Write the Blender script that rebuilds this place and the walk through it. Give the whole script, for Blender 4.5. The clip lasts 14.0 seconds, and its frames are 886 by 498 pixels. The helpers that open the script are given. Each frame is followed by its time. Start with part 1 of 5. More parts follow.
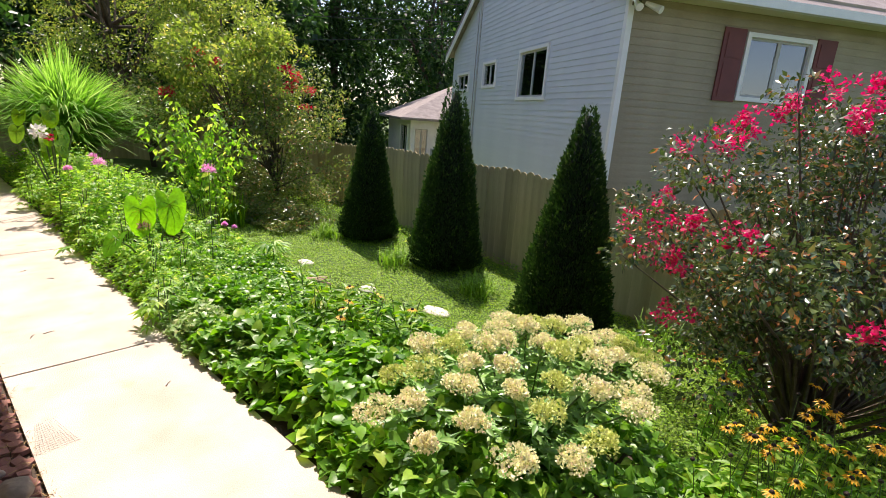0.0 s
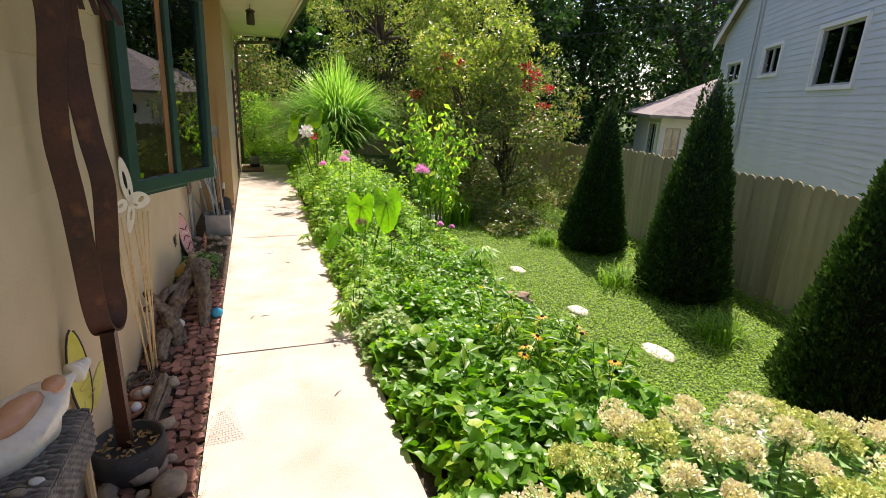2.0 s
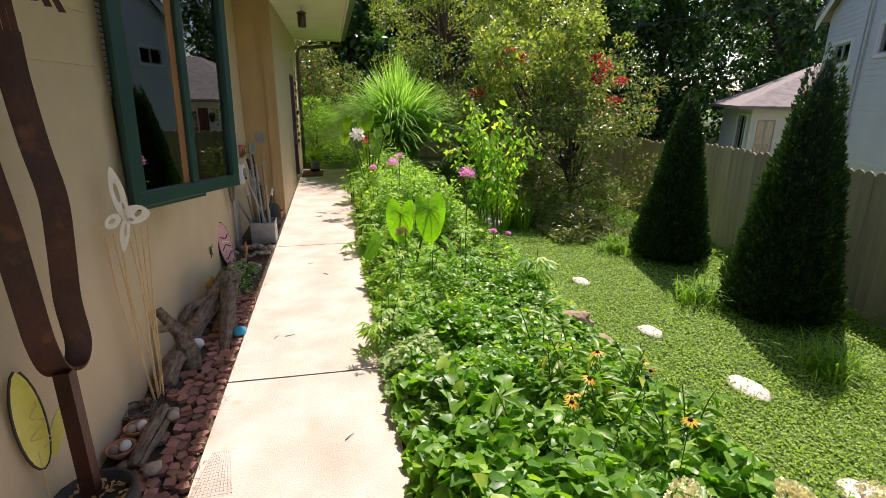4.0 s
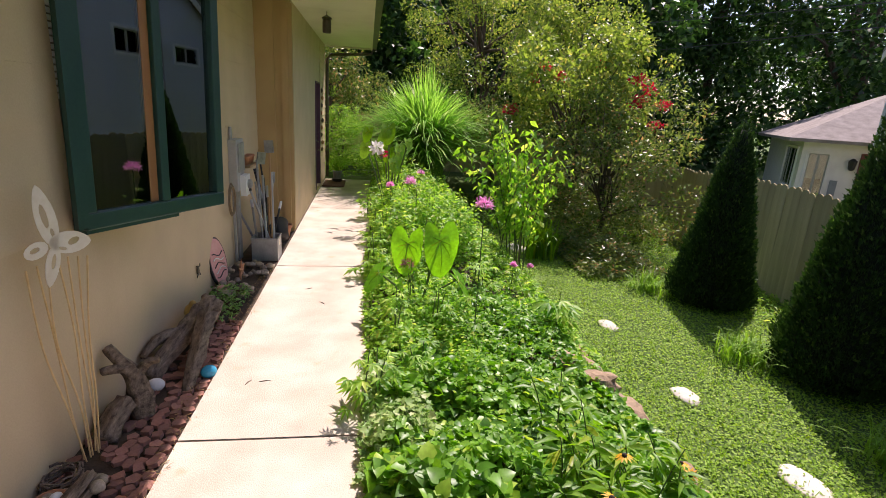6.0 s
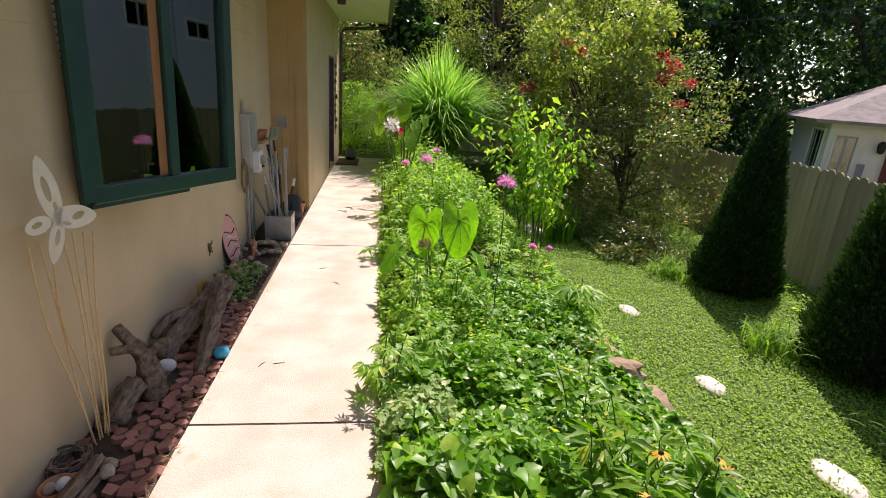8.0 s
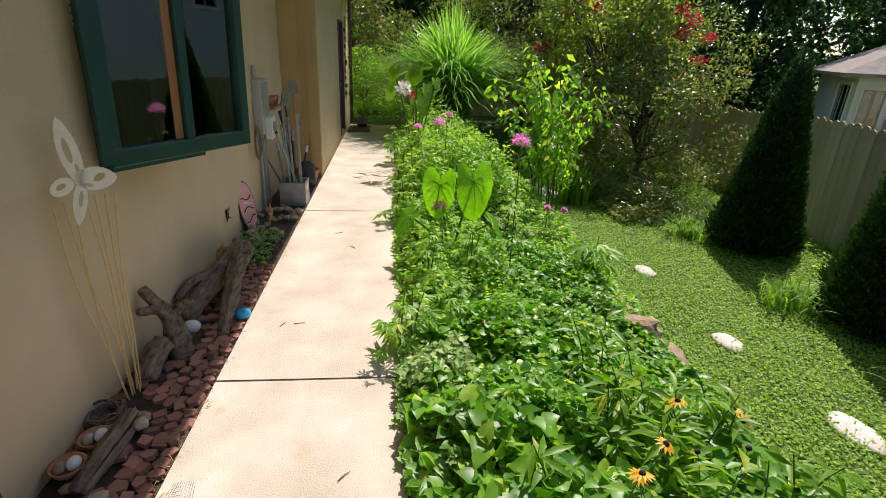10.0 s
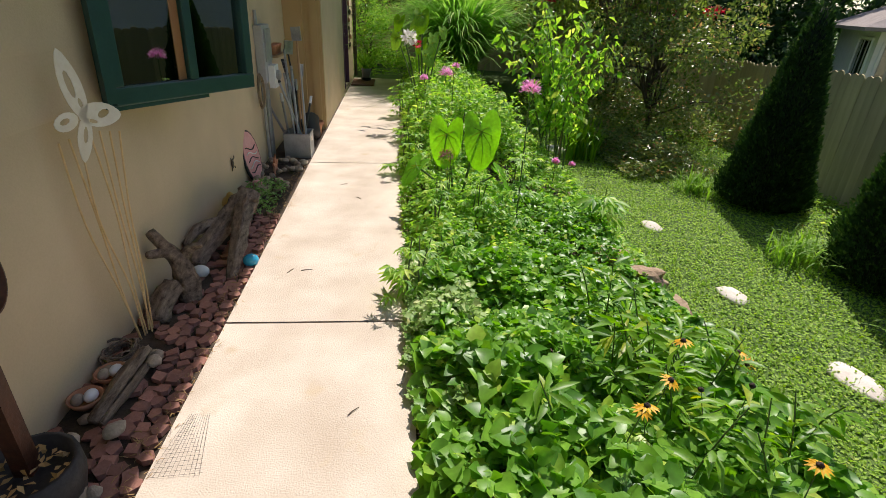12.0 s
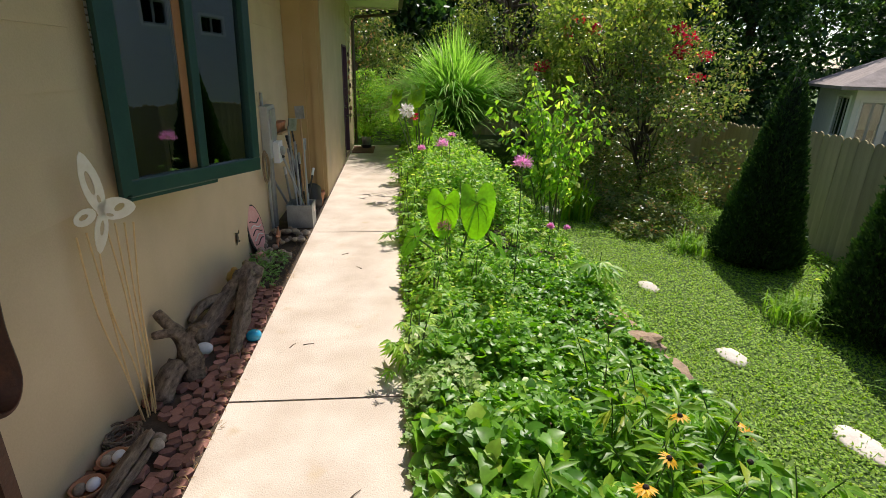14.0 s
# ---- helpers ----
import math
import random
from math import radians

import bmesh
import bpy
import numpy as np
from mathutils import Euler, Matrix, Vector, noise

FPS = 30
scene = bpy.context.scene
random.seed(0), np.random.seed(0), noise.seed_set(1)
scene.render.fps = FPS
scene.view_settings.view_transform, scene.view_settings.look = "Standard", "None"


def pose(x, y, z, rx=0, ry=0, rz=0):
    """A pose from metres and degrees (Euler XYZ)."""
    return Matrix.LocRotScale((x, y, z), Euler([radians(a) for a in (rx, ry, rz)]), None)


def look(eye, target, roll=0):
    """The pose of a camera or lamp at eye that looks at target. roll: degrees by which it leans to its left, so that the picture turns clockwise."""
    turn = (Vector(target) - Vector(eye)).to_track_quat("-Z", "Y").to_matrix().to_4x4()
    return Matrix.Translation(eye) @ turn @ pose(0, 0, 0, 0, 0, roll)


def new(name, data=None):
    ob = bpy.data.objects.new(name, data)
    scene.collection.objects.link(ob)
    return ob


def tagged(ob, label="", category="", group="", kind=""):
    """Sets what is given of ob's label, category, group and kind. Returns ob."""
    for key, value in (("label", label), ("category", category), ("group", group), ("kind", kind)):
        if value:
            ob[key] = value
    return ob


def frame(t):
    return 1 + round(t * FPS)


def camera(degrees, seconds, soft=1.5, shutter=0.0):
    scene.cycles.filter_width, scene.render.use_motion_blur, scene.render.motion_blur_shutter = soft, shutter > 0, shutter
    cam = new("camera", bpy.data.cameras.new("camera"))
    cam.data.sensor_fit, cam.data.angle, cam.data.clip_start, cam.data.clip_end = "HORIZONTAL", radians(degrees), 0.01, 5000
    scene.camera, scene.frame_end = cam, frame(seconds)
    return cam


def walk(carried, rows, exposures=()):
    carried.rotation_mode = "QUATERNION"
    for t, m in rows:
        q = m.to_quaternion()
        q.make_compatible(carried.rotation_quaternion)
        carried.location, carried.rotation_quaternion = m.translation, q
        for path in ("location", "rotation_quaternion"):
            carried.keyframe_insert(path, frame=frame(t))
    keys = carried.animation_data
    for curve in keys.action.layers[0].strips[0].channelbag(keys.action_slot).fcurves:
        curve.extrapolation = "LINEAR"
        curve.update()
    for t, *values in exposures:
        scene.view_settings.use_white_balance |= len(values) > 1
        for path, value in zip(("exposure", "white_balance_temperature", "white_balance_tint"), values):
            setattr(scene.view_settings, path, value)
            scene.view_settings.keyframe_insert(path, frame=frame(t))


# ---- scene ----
cam = camera(82.8, 14.0, soft=0.6)
PATH = [
    (0, (-0.245, -0.117, 1.779), (1.185, 1.18, 1.258), 4.2),
    (0.5, (-0.003, -0.087, 1.777), (1.217, 1.387, 1.195), 4.0),
    (1, (0.115, 0.009, 1.777), (1.039, 1.678, 1.179), 4.9),
    (1.5, (0.188, 0.16, 1.77), (0.934, 1.922, 1.186), 5.3),
    (2, (0.332, 0.301, 1.766), (1.01, 2.092, 1.188), 2.8),
    (2.5, (0.505, 0.402, 1.794), (1.084, 2.235, 1.24), 0.3),
    (3, (0.61, 0.45, 1.775), (1.027, 2.313, 1.181), -1.5),
    (3.5, (0.66, 0.583, 1.676), (1.086, 2.372, 0.889), 2.2),
    (4, (0.713, 0.731, 1.724), (1.122, 2.6, 1.141), 0.6),
    (4.2, (0.726, 0.758, 1.75), (1.118, 2.649, 1.228), 3.2),
    (6.3, (0.973, 1.342, 1.778), (1.256, 3.242, 1.221), 3.6),
    (6.5, (0.958, 1.374, 1.773), (1.227, 3.271, 1.199), 3.7),
    (7, (0.936, 1.412, 1.755), (1.198, 3.306, 1.167), 3.7),
    (7.5, (0.944, 1.431, 1.749), (1.213, 3.32, 1.151), 3.4),
    (8, (0.923, 1.427, 1.729), (1.185, 3.31, 1.109), 4.0),
    (8.2, (0.89, 1.434, 1.73), (1.156, 3.306, 1.078), 4.6),
    (10.5, (0.916, 1.39, 1.653), (1.123, 3.229, 0.895), 2.0),
    (11, (0.916, 1.384, 1.636), (1.13, 3.21, 0.848), 1.9),
    (11.5, (0.904, 1.378, 1.618), (1.11, 3.192, 0.803), 2.3),
    (12, (0.894, 1.376, 1.588), (1.088, 3.162, 0.709), 2.8),
    (12.5, (0.897, 1.37, 1.583), (1.103, 3.154, 0.702), 1.9),
    (13, (0.913, 1.357, 1.631), (1.124, 3.173, 0.821), 1.8),
    (13.5, (0.905, 1.336, 1.682), (1.115, 3.188, 0.958), 1.9),
    (14, (0.9, 1.334, 1.724), (1.092, 3.206, 1.048), 1.4),
]
walk(cam, [(t, look(eye, target, roll)) for t, eye, target, roll in PATH],
     exposures=[(0.0, 0.68, 6640, 23), (2.5, 0.6, 6620, 26), (4.2, 0.45, 6520, 27), (6.5, 0.45, 6520, 30), (8.2, 0.4, 6500, 27), (10.5, 0.22, 6400, 17), (14.0, 0.22, 6400, 17)])

# ---- world and sun ----
SUN_HEADING, SUN_HEIGHT = 34.0, 55.0
sun_way = Vector((math.sin(radians(SUN_HEADING)) * math.cos(radians(SUN_HEIGHT)),
                  math.cos(radians(SUN_HEADING)) * math.cos(radians(SUN_HEIGHT)), math.sin(radians(SUN_HEIGHT))))
world = bpy.data.worlds.new("sky")
scene.world = world
world.use_nodes = True
sky = world.node_tree.nodes.new("ShaderNodeTexSky")
sky.sky_type, sky.sun_disc = "NISHITA", False
sky.sun_elevation, sky.sun_rotation = radians(SUN_HEIGHT), radians(SUN_HEADING)
world.node_tree.links.new(sky.outputs[0], world.node_tree.nodes["Background"].inputs[0])
world.node_tree.nodes["Background"].inputs[1].default_value = 0.135
lamp = bpy.data.lights.new("sun", "SUN")
lamp.energy, lamp.angle, lamp.color = 5.0, radians(0.53), (1.0, 0.94, 0.84)
new("sun", lamp).matrix_world = look((0, 0, 30), Vector((0, 0, 30)) - sun_way)


# ---- materials ----
def nodes_of(name):
    m = bpy.data.materials.new(name)
    m.use_nodes = True
    return m, m.node_tree.nodes, m.node_tree.links


def surface(name, a, b, scale=6.0, fine=60.0, rough=0.8, bump=0.3, metal=0.0, spots=None, piece=0.0, island=0.0, stretch=(1, 1, 1), spec=0.5):
    """Two-scale mottled surface from colour a to b, with grain, relief and optional stains."""
    m, n, l = nodes_of(name)
    p = n["Principled BSDF"]
    co = n.new("ShaderNodeTexCoord")
    mp = n.new("ShaderNodeMapping")
    mp.inputs["Scale"].default_value = stretch
    l.new(co.outputs["Object"], mp.inputs[0])
    big, small = n.new("ShaderNodeTexNoise"), n.new("ShaderNodeTexNoise")
    for t, s in ((big, scale), (small, fine)):
        t.inputs["Scale"].default_value, t.inputs["Detail"].default_value = s, 5
        l.new(mp.outputs[0], t.inputs["Vector"])
    ad = n.new("ShaderNodeMath")
    ad.operation = "MULTIPLY_ADD"
    l.new(small.outputs[0], ad.inputs[0])
    ad.inputs[1].default_value = 0.5
    l.new(big.outputs[0], ad.inputs[2])
    rm = n.new("ShaderNodeMapRange")
    rm.inputs[1].default_value, rm.inputs[2].default_value = 0.5, 1.0
    l.new(ad.outputs[0], rm.inputs[0])
    mx = n.new("ShaderNodeMix")
    mx.data_type = "RGBA"
    mx.inputs[6].default_value, mx.inputs[7].default_value = (*a, 1), (*b, 1)
    l.new(rm.outputs[0], mx.inputs[0])
    out = mx.outputs[2]
    if spots:
        sp = n.new("ShaderNodeTexNoise")
        sp.inputs["Scale"].default_value, sp.inputs["Detail"].default_value = spots[1], 6
        l.new(co.outputs["Object"], sp.inputs["Vector"])
        sr = n.new("ShaderNodeMapRange")
        sr.inputs[1].default_value, sr.inputs[2].default_value = spots[2], spots[2] + 0.12
        l.new(sp.outputs[0], sr.inputs[0])
        m2 = n.new("ShaderNodeMix")
        m2.data_type = "RGBA"
        m2.inputs[7].default_value = (*spots[0], 1)
        l.new(sr.outputs[0], m2.inputs[0])
        l.new(out, m2.inputs[6])
        out = m2.outputs[2]
    if piece or island:
        src = n.new("ShaderNodeObjectInfo").outputs["Random"] if piece else n.new("ShaderNodeNewGeometry").outputs["Random Per Island"]
        pr = n.new("ShaderNodeMapRange")
        k = piece or island
        pr.inputs[3].default_value, pr.inputs[4].default_value = 1 - k, 1 + k
        l.new(src, pr.inputs[0])
        hv = n.new("ShaderNodeHueSaturation")
        l.new(pr.outputs[0], hv.inputs["Value"])
        l.new(out, hv.inputs["Color"])
        out = hv.outputs[0]
    l.new(out, p.inputs["Base Color"])
    p.inputs["Roughness"].default_value, p.inputs["Metallic"].default_value = rough, metal
    p.inputs["Specular IOR Level"].default_value = spec
    if bump:
        bp = n.new("ShaderNodeBump")
        bp.inputs["Strength"].default_value, bp.inputs["Distance"].default_value = bump, 0.01
        l.new(ad.outputs[0], bp.inputs["Height"])
        l.new(bp.outputs[0], p.inputs["Normal"])
    return m


def foliage(name, a, b, c=None, rough=0.45, clear=0.35, spec=0.4):
    """Leaf: colour differs leaf by leaf, light passes through it."""
    m, n, l = nodes_of(name)
    p = n["Principled BSDF"]
    g = n.new("ShaderNodeNewGeometry")
    r = n.new("ShaderNodeValToRGB")
    r.color_ramp.elements[0].color, r.color_ramp.elements[1].color = (*a, 1), (*b, 1)
    if c:
        r.color_ramp.elements[1].position = 0.88
        e = r.color_ramp.elements.new(0.97)
        e.color = (*c, 1)
    l.new(g.outputs["Random Per Island"], r.inputs[0])
    co = n.new("ShaderNodeTexCoord")
    ns = n.new("ShaderNodeTexNoise")
    ns.inputs["Scale"].default_value = 35
    l.new(co.outputs["Object"], ns.inputs["Vector"])
    mr = n.new("ShaderNodeMapRange")
    mr.inputs[3].default_value, mr.inputs[4].default_value = 0.65, 1.35
    l.new(ns.outputs[0], mr.inputs[0])
    hv = n.new("ShaderNodeHueSaturation")
    l.new(mr.outputs[0], hv.inputs["Value"])
    l.new(r.outputs[0], hv.inputs["Color"])
    l.new(hv.outputs[0], p.inputs["Base Color"])
    p.inputs["Roughness"].default_value = rough
    p.inputs["Specular IOR Level"].default_value = spec
    t = n.new("ShaderNodeBsdfTranslucent")
    h2 = n.new("ShaderNodeHueSaturation")
    h2.inputs["Saturation"].default_value, h2.inputs["Value"].default_value = 1.1, 1.55
    l.new(hv.outputs[0], h2.inputs["Color"])
    l.new(h2.outputs[0], t.inputs[0])
    mix = n.new("ShaderNodeMixShader")
    mix.inputs[0].default_value = clear
    l.new(p.outputs[0], mix.inputs[1])
    l.new(t.outputs[0], mix.inputs[2])
    l.new(mix.outputs[0], n["Material Output"].inputs[0])
    return m


def glass(name):
    m, n, l = nodes_of(name)
    g, t = n.new("ShaderNodeBsdfGlossy"), n.new("ShaderNodeBsdfTransparent")
    g.inputs["Roughness"].default_value = 0.0
    g.inputs[0].default_value = (0.9, 0.95, 0.95, 1)
    t.inputs[0].default_value = (0.8, 0.86, 0.84, 1)
    f = n.new("ShaderNodeFresnel")
    f.inputs[0].default_value = 2.7
    mix = n.new("ShaderNodeMixShader")
    l.new(f.outputs[0], mix.inputs[0])
    l.new(t.outputs[0], mix.inputs[1])
    l.new(g.outputs[0], mix.inputs[2])
    l.new(mix.outputs[0], n["Material Output"].inputs[0])
    return m


M = {
    "concrete": surface("concrete", (0.47, 0.39, 0.30), (0.69, 0.61, 0.51), 2.6, 150, 0.92, 0.7, spots=((0.52, 0.42, 0.29), 4.5, 0.62), spec=0.2),
    "joint": surface("joint_dirt", (0.05, 0.04, 0.03), (0.12, 0.09, 0.06), 20, 90),
    "lawn_soil": surface("lawn_soil", (0.05, 0.095, 0.014), (0.10, 0.165, 0.026), 3, 40, 0.95, 0.6),
    "soil": surface("soil", (0.035, 0.026, 0.018), (0.10, 0.07, 0.045), 8, 90, 0.95, 0.8),
    "stucco": surface("tan_paint", (0.53, 0.41, 0.25), (0.62, 0.485, 0.305), 2.5, 120, 0.75, 0.25, spots=((0.50, 0.41, 0.28), 1.1, 0.62)),
    "ochre": surface("ochre_paint", (0.42, 0.28, 0.12), (0.48, 0.33, 0.15), 2.5, 120, 0.7, 0.15),
    "green_paint": surface("green_paint", (0.012, 0.05, 0.042), (0.02, 0.068, 0.055), 6, 80, 0.4, 0.08),
    "orange_wood": surface("orange_wood", (0.30, 0.13, 0.045), (0.40, 0.19, 0.07), 4, 60, 0.5, 0.2, stretch=(3, 3, 0.3)),
    "soffit": surface("soffit_paint", (0.66, 0.62, 0.46), (0.74, 0.70, 0.54), 2, 60, 0.7, 0.1),
    "gutter": surface("bronze_metal", (0.06, 0.05, 0.035), (0.11, 0.09, 0.06), 5, 60, 0.45, 0.1, 0.4),
    "siding": surface("pale_vinyl", (0.52, 0.56, 0.60), (0.60, 0.63, 0.66), 1.2, 60, 0.55, 0.1, piece=0.03),
    # darker tan siding: weather streaks plus the front wall's shade in its colour
    "siding_tan_shaded": surface("shaded_weathered_vinyl", (0.23, 0.19, 0.12), (0.39, 0.335, 0.23), 1.2, 40, 0.7, 0.1, piece=0.04, stretch=(1, 1, 3)),
    "white_trim": surface("white_trim", (0.70, 0.70, 0.68), (0.80, 0.80, 0.78), 4, 60, 0.5, 0.1),
    "shutter": surface("maroon_paint", (0.12, 0.025, 0.025), (0.17, 0.04, 0.035), 4, 60, 0.6, 0.1),
    "shingle": surface("roof_shingles", (0.19, 0.16, 0.14), (0.33, 0.285, 0.255), 4, 60, 0.9, 0.6),
    "fence": surface("fence_pine", (0.38, 0.31, 0.15), (0.55, 0.46, 0.24), 2, 30, 0.85, 0.4, piece=0.16, stretch=(6, 6, 0.5), spots=((0.13, 0.12, 0.06), 1.6, 0.58)),
    "bark": surface("bark", (0.06, 0.045, 0.03), (0.15, 0.11, 0.08), 8, 50, 0.95, 0.9, stretch=(3, 3, 0.6)),
    "rust": surface("rusted_steel", (0.030, 0.012, 0.008), (0.085, 0.028, 0.014), 7, 70, 0.5, 0.4, 0.35, spots=((0.14, 0.05, 0.02), 9, 0.6)),
    "brick": surface("broken_brick", (0.27, 0.12, 0.085), (0.42, 0.21, 0.16), 14, 90, 0.9, 0.6, piece=0.28),
    "stone": surface("pebble", (0.24, 0.19, 0.14), (0.44, 0.36, 0.27), 12, 90, 0.85, 0.5, piece=0.3),
    "sandstone": surface("sandstone", (0.24, 0.16, 0.09), (0.42, 0.31, 0.20), 9, 70, 0.9, 0.8, piece=0.15),
    "step": surface("pale_stone", (0.55, 0.48, 0.40), (0.70, 0.64, 0.56), 8, 70, 0.9, 0.6),
    "driftwood": surface("driftwood", (0.07, 0.045, 0.03), (0.34, 0.25, 0.175), 14, 60, 0.95, 1.0, stretch=(3, .7, 3)),
    "wicker": surface("grey_wicker", (0.09, 0.08, 0.075), (0.20, 0.185, 0.17), 20, 90, 0.85, 0.5, island=0.3),
    "shell": surface("shell_white", (0.66, 0.57, 0.47), (0.80, 0.74, 0.66), 9, 60, 0.45, 0.4),
    "shell_in": surface("shell_inside", (0.50, 0.22, 0.11), (0.64, 0.36, 0.21), 7, 50, 0.3, 0.1),
    "cream": surface("cream_metal", (0.74, 0.65, 0.50), (0.82, 0.75, 0.62), 20, 90, 0.6, 0.1),
    "wire": surface("gold_wire", (0.62, 0.41, 0.18), (0.74, 0.53, 0.27), 20, 90, 0.5, 0.1, 0.0),
    "blue_egg": surface("blue_glaze", (0.02, 0.30, 0.50), (0.04, 0.42, 0.62), 8, 60, 0.25, 0.05),
    "white_egg": surface("white_glaze", (0.62, 0.62, 0.62), (0.78, 0.77, 0.75), 8, 60, 0.35, 0.05),
    "gourd": surface("yellow_gourd", (0.50, 0.30, 0.06), (0.62, 0.42, 0.12), 9, 60, 0.6, 0.2),
    "galvanised": surface("galvanised_steel", (0.30, 0.30, 0.29), (0.46, 0.46, 0.45), 9, 60, 0.5, 0.15, 0.5),
    "grey_plastic": surface("grey_plastic", (0.34, 0.34, 0.32), (0.44, 0.44, 0.42), 6, 60, 0.6, 0.05),
    "steel": surface("tool_steel", (0.22, 0.22, 0.23), (0.42, 0.42, 0.43), 9, 60, 0.4, 0.1, 0.7),
    "tool_wood": surface("handle_wood", (0.34, 0.20, 0.09), (0.48, 0.30, 0.15), 9, 60, 0.6, 0.2),
    "black": surface("black_plastic", (0.012, 0.012, 0.013), (0.025, 0.025, 0.026), 8, 60, 0.5, 0.05),
    "terracotta": surface("terracotta", (0.36, 0.15, 0.08), (0.50, 0.24, 0.13), 9, 60, 0.85, 0.3),
    "pink_paint": surface("pink_paint", (0.62, 0.26, 0.25), (0.74, 0.42, 0.38), 9, 60, 0.6, 0.2),
    "slate": surface("dark_slate", (0.018, 0.016, 0.016), (0.05, 0.045, 0.045), 9, 60, 0.7, 0.4),
    "yellow_glass": surface("yellow_paint", (0.62, 0.56, 0.06), (0.74, 0.68, 0.16), 9, 60, 0.4, 0.1),
    "door": surface("plum_paint", (0.085, 0.03, 0.06), (0.12, 0.045, 0.08), 4, 60, 0.5, 0.1),
    "mat": surface("brown_mat", (0.13, 0.06, 0.035), (0.22, 0.11, 0.07), 30, 160, 0.95, 0.8),
    "dark_room": surface("room_paint", (0.30, 0.27, 0.22), (0.38, 0.34, 0.28), 2, 40, 0.9, 0.05),
    "blind": surface("white_blind", (0.62, 0.62, 0.60), (0.70, 0.70, 0.68), 4, 40, 0.6, 0.02),
    "glass": glass("window_glass"),
    "curtain": surface("pale_curtain", (0.22, 0.25, 0.27), (0.30, 0.34, 0.36), 3, 30, 0.9, 0.1),
    "cable": surface("cable", (0.03, 0.03, 0.03), (0.06, 0.06, 0.06), 9, 60, 0.6, 0.05),
    # plants
    "grass": foliage("grass_blade", (0.14, 0.27, 0.03), (0.26, 0.44, 0.06), rough=0.6, clear=0.45),
    "clover": foliage("lawn_leaf", (0.18, 0.32, 0.03), (0.32, 0.49, 0.05), (0.40, 0.48, 0.09), rough=0.6, clear=0.4),
    "vine": foliage("vine_leaf", (0.07, 0.20, 0.02), (0.22, 0.44, 0.045), (0.42, 0.56, 0.08), rough=0.38, clear=0.42, spec=0.38),
    "ivy": foliage("variegated_leaf", (0.15, 0.29, 0.06), (0.38, 0.50, 0.17), (0.62, 0.64, 0.34), rough=0.5, clear=0.35),
    "herb": foliage("herb_leaf", (0.11, 0.28, 0.03), (0.36, 0.56, 0.075), (0.60, 0.66, 0.14), rough=0.45, clear=0.52),
    "lime": foliage("lime_leaf", (0.10, 0.24, 0.015), (0.22, 0.40, 0.03), (0.40, 0.45, 0.04), rough=0.4, clear=0.5),
    "sedum_leaf": foliage("sedum_leaf", (0.13, 0.29, 0.06), (0.28, 0.46, 0.12), rough=0.4, clear=0.2),
    "sedum_head": foliage("sedum_head", (0.70, 0.72, 0.34), (0.86, 0.79, 0.54), (0.84, 0.62, 0.50), rough=0.8, clear=0.15),
    "sedum_bud": foliage("sedum_bud", (0.50, 0.58, 0.16), (0.70, 0.70, 0.28), rough=0.8, clear=0.15),
    # low greens hold the trees' shaded side, the pale third tone their lit rim
    "arbor": foliage("thuja_spray", (0.012, 0.036, 0.006), (0.036, 0.085, 0.014), (0.12, 0.20, 0.045), rough=0.55, clear=0.24),
    # near-black stand-in for the deep shade inside the conifers
    "arbor_shade_core": surface("thuja_inner_shade", (0.006, 0.012, 0.004), (0.012, 0.022, 0.007), 9, 60, 0.95, 0.4),
    "myrtle": foliage("myrtle_leaf", (0.03, 0.07, 0.02), (0.13, 0.17, 0.05), (0.50, 0.20, 0.08), rough=0.25, clear=0.2, spec=0.7),
    "magenta": foliage("magenta_flower", (0.52, 0.012, 0.09), (0.74, 0.05, 0.17), rough=0.6, clear=0.35),
    "red_flower": foliage("red_flower", (0.45, 0.01, 0.03), (0.62, 0.03, 0.07), rough=0.6, clear=0.3),
    "pink_flower": foliage("pink_flower", (0.68, 0.26, 0.52), (0.88, 0.56, 0.76), rough=0.6, clear=0.4),
    "white_flower": foliage("white_flower", (0.72, 0.70, 0.66), (0.82, 0.80, 0.76), rough=0.6, clear=0.3),
    "yellow_flower": foliage("yellow_flower", (0.70, 0.30, 0.01), (0.82, 0.46, 0.02), rough=0.5, clear=0.3),
    "bud": foliage("seed_bud", (0.16, 0.13, 0.03), (0.34, 0.16, 0.06), rough=0.6, clear=0.2),
    "elephant": foliage("elephant_leaf", (0.17, 0.40, 0.035), (0.24, 0.52, 0.05), rough=0.4, clear=0.62),
    "silver_grass": foliage("silver_grass", (0.15, 0.33, 0.04), (0.34, 0.56, 0.11), (0.52, 0.62, 0.24), rough=0.4, clear=0.5),
    "shrub": foliage("shrub_leaf", (0.06, 0.12, 0.02), (0.24, 0.30, 0.07), (0.48, 0.27, 0.12), rough=0.3, clear=0.45),
    "gold_tree": foliage("golden_leaf", (0.10, 0.17, 0.025), (0.28, 0.36, 0.065), (0.52, 0.47, 0.12), rough=0.4, clear=0.5),
    "tree": foliage("tree_leaf", (0.012, 0.04, 0.010), (0.05, 0.12, 0.022), (0.17, 0.28, 0.07), rough=0.45, clear=0.35),
    "stem": surface("green_stem", (0.06, 0.11, 0.025), (0.12, 0.18, 0.05), 9, 60, 0.6, 0.1),
    "dry_stem": surface("dry_stem", (0.20, 0.14, 0.08), (0.32, 0.24, 0.15), 9, 60, 0.8, 0.2),
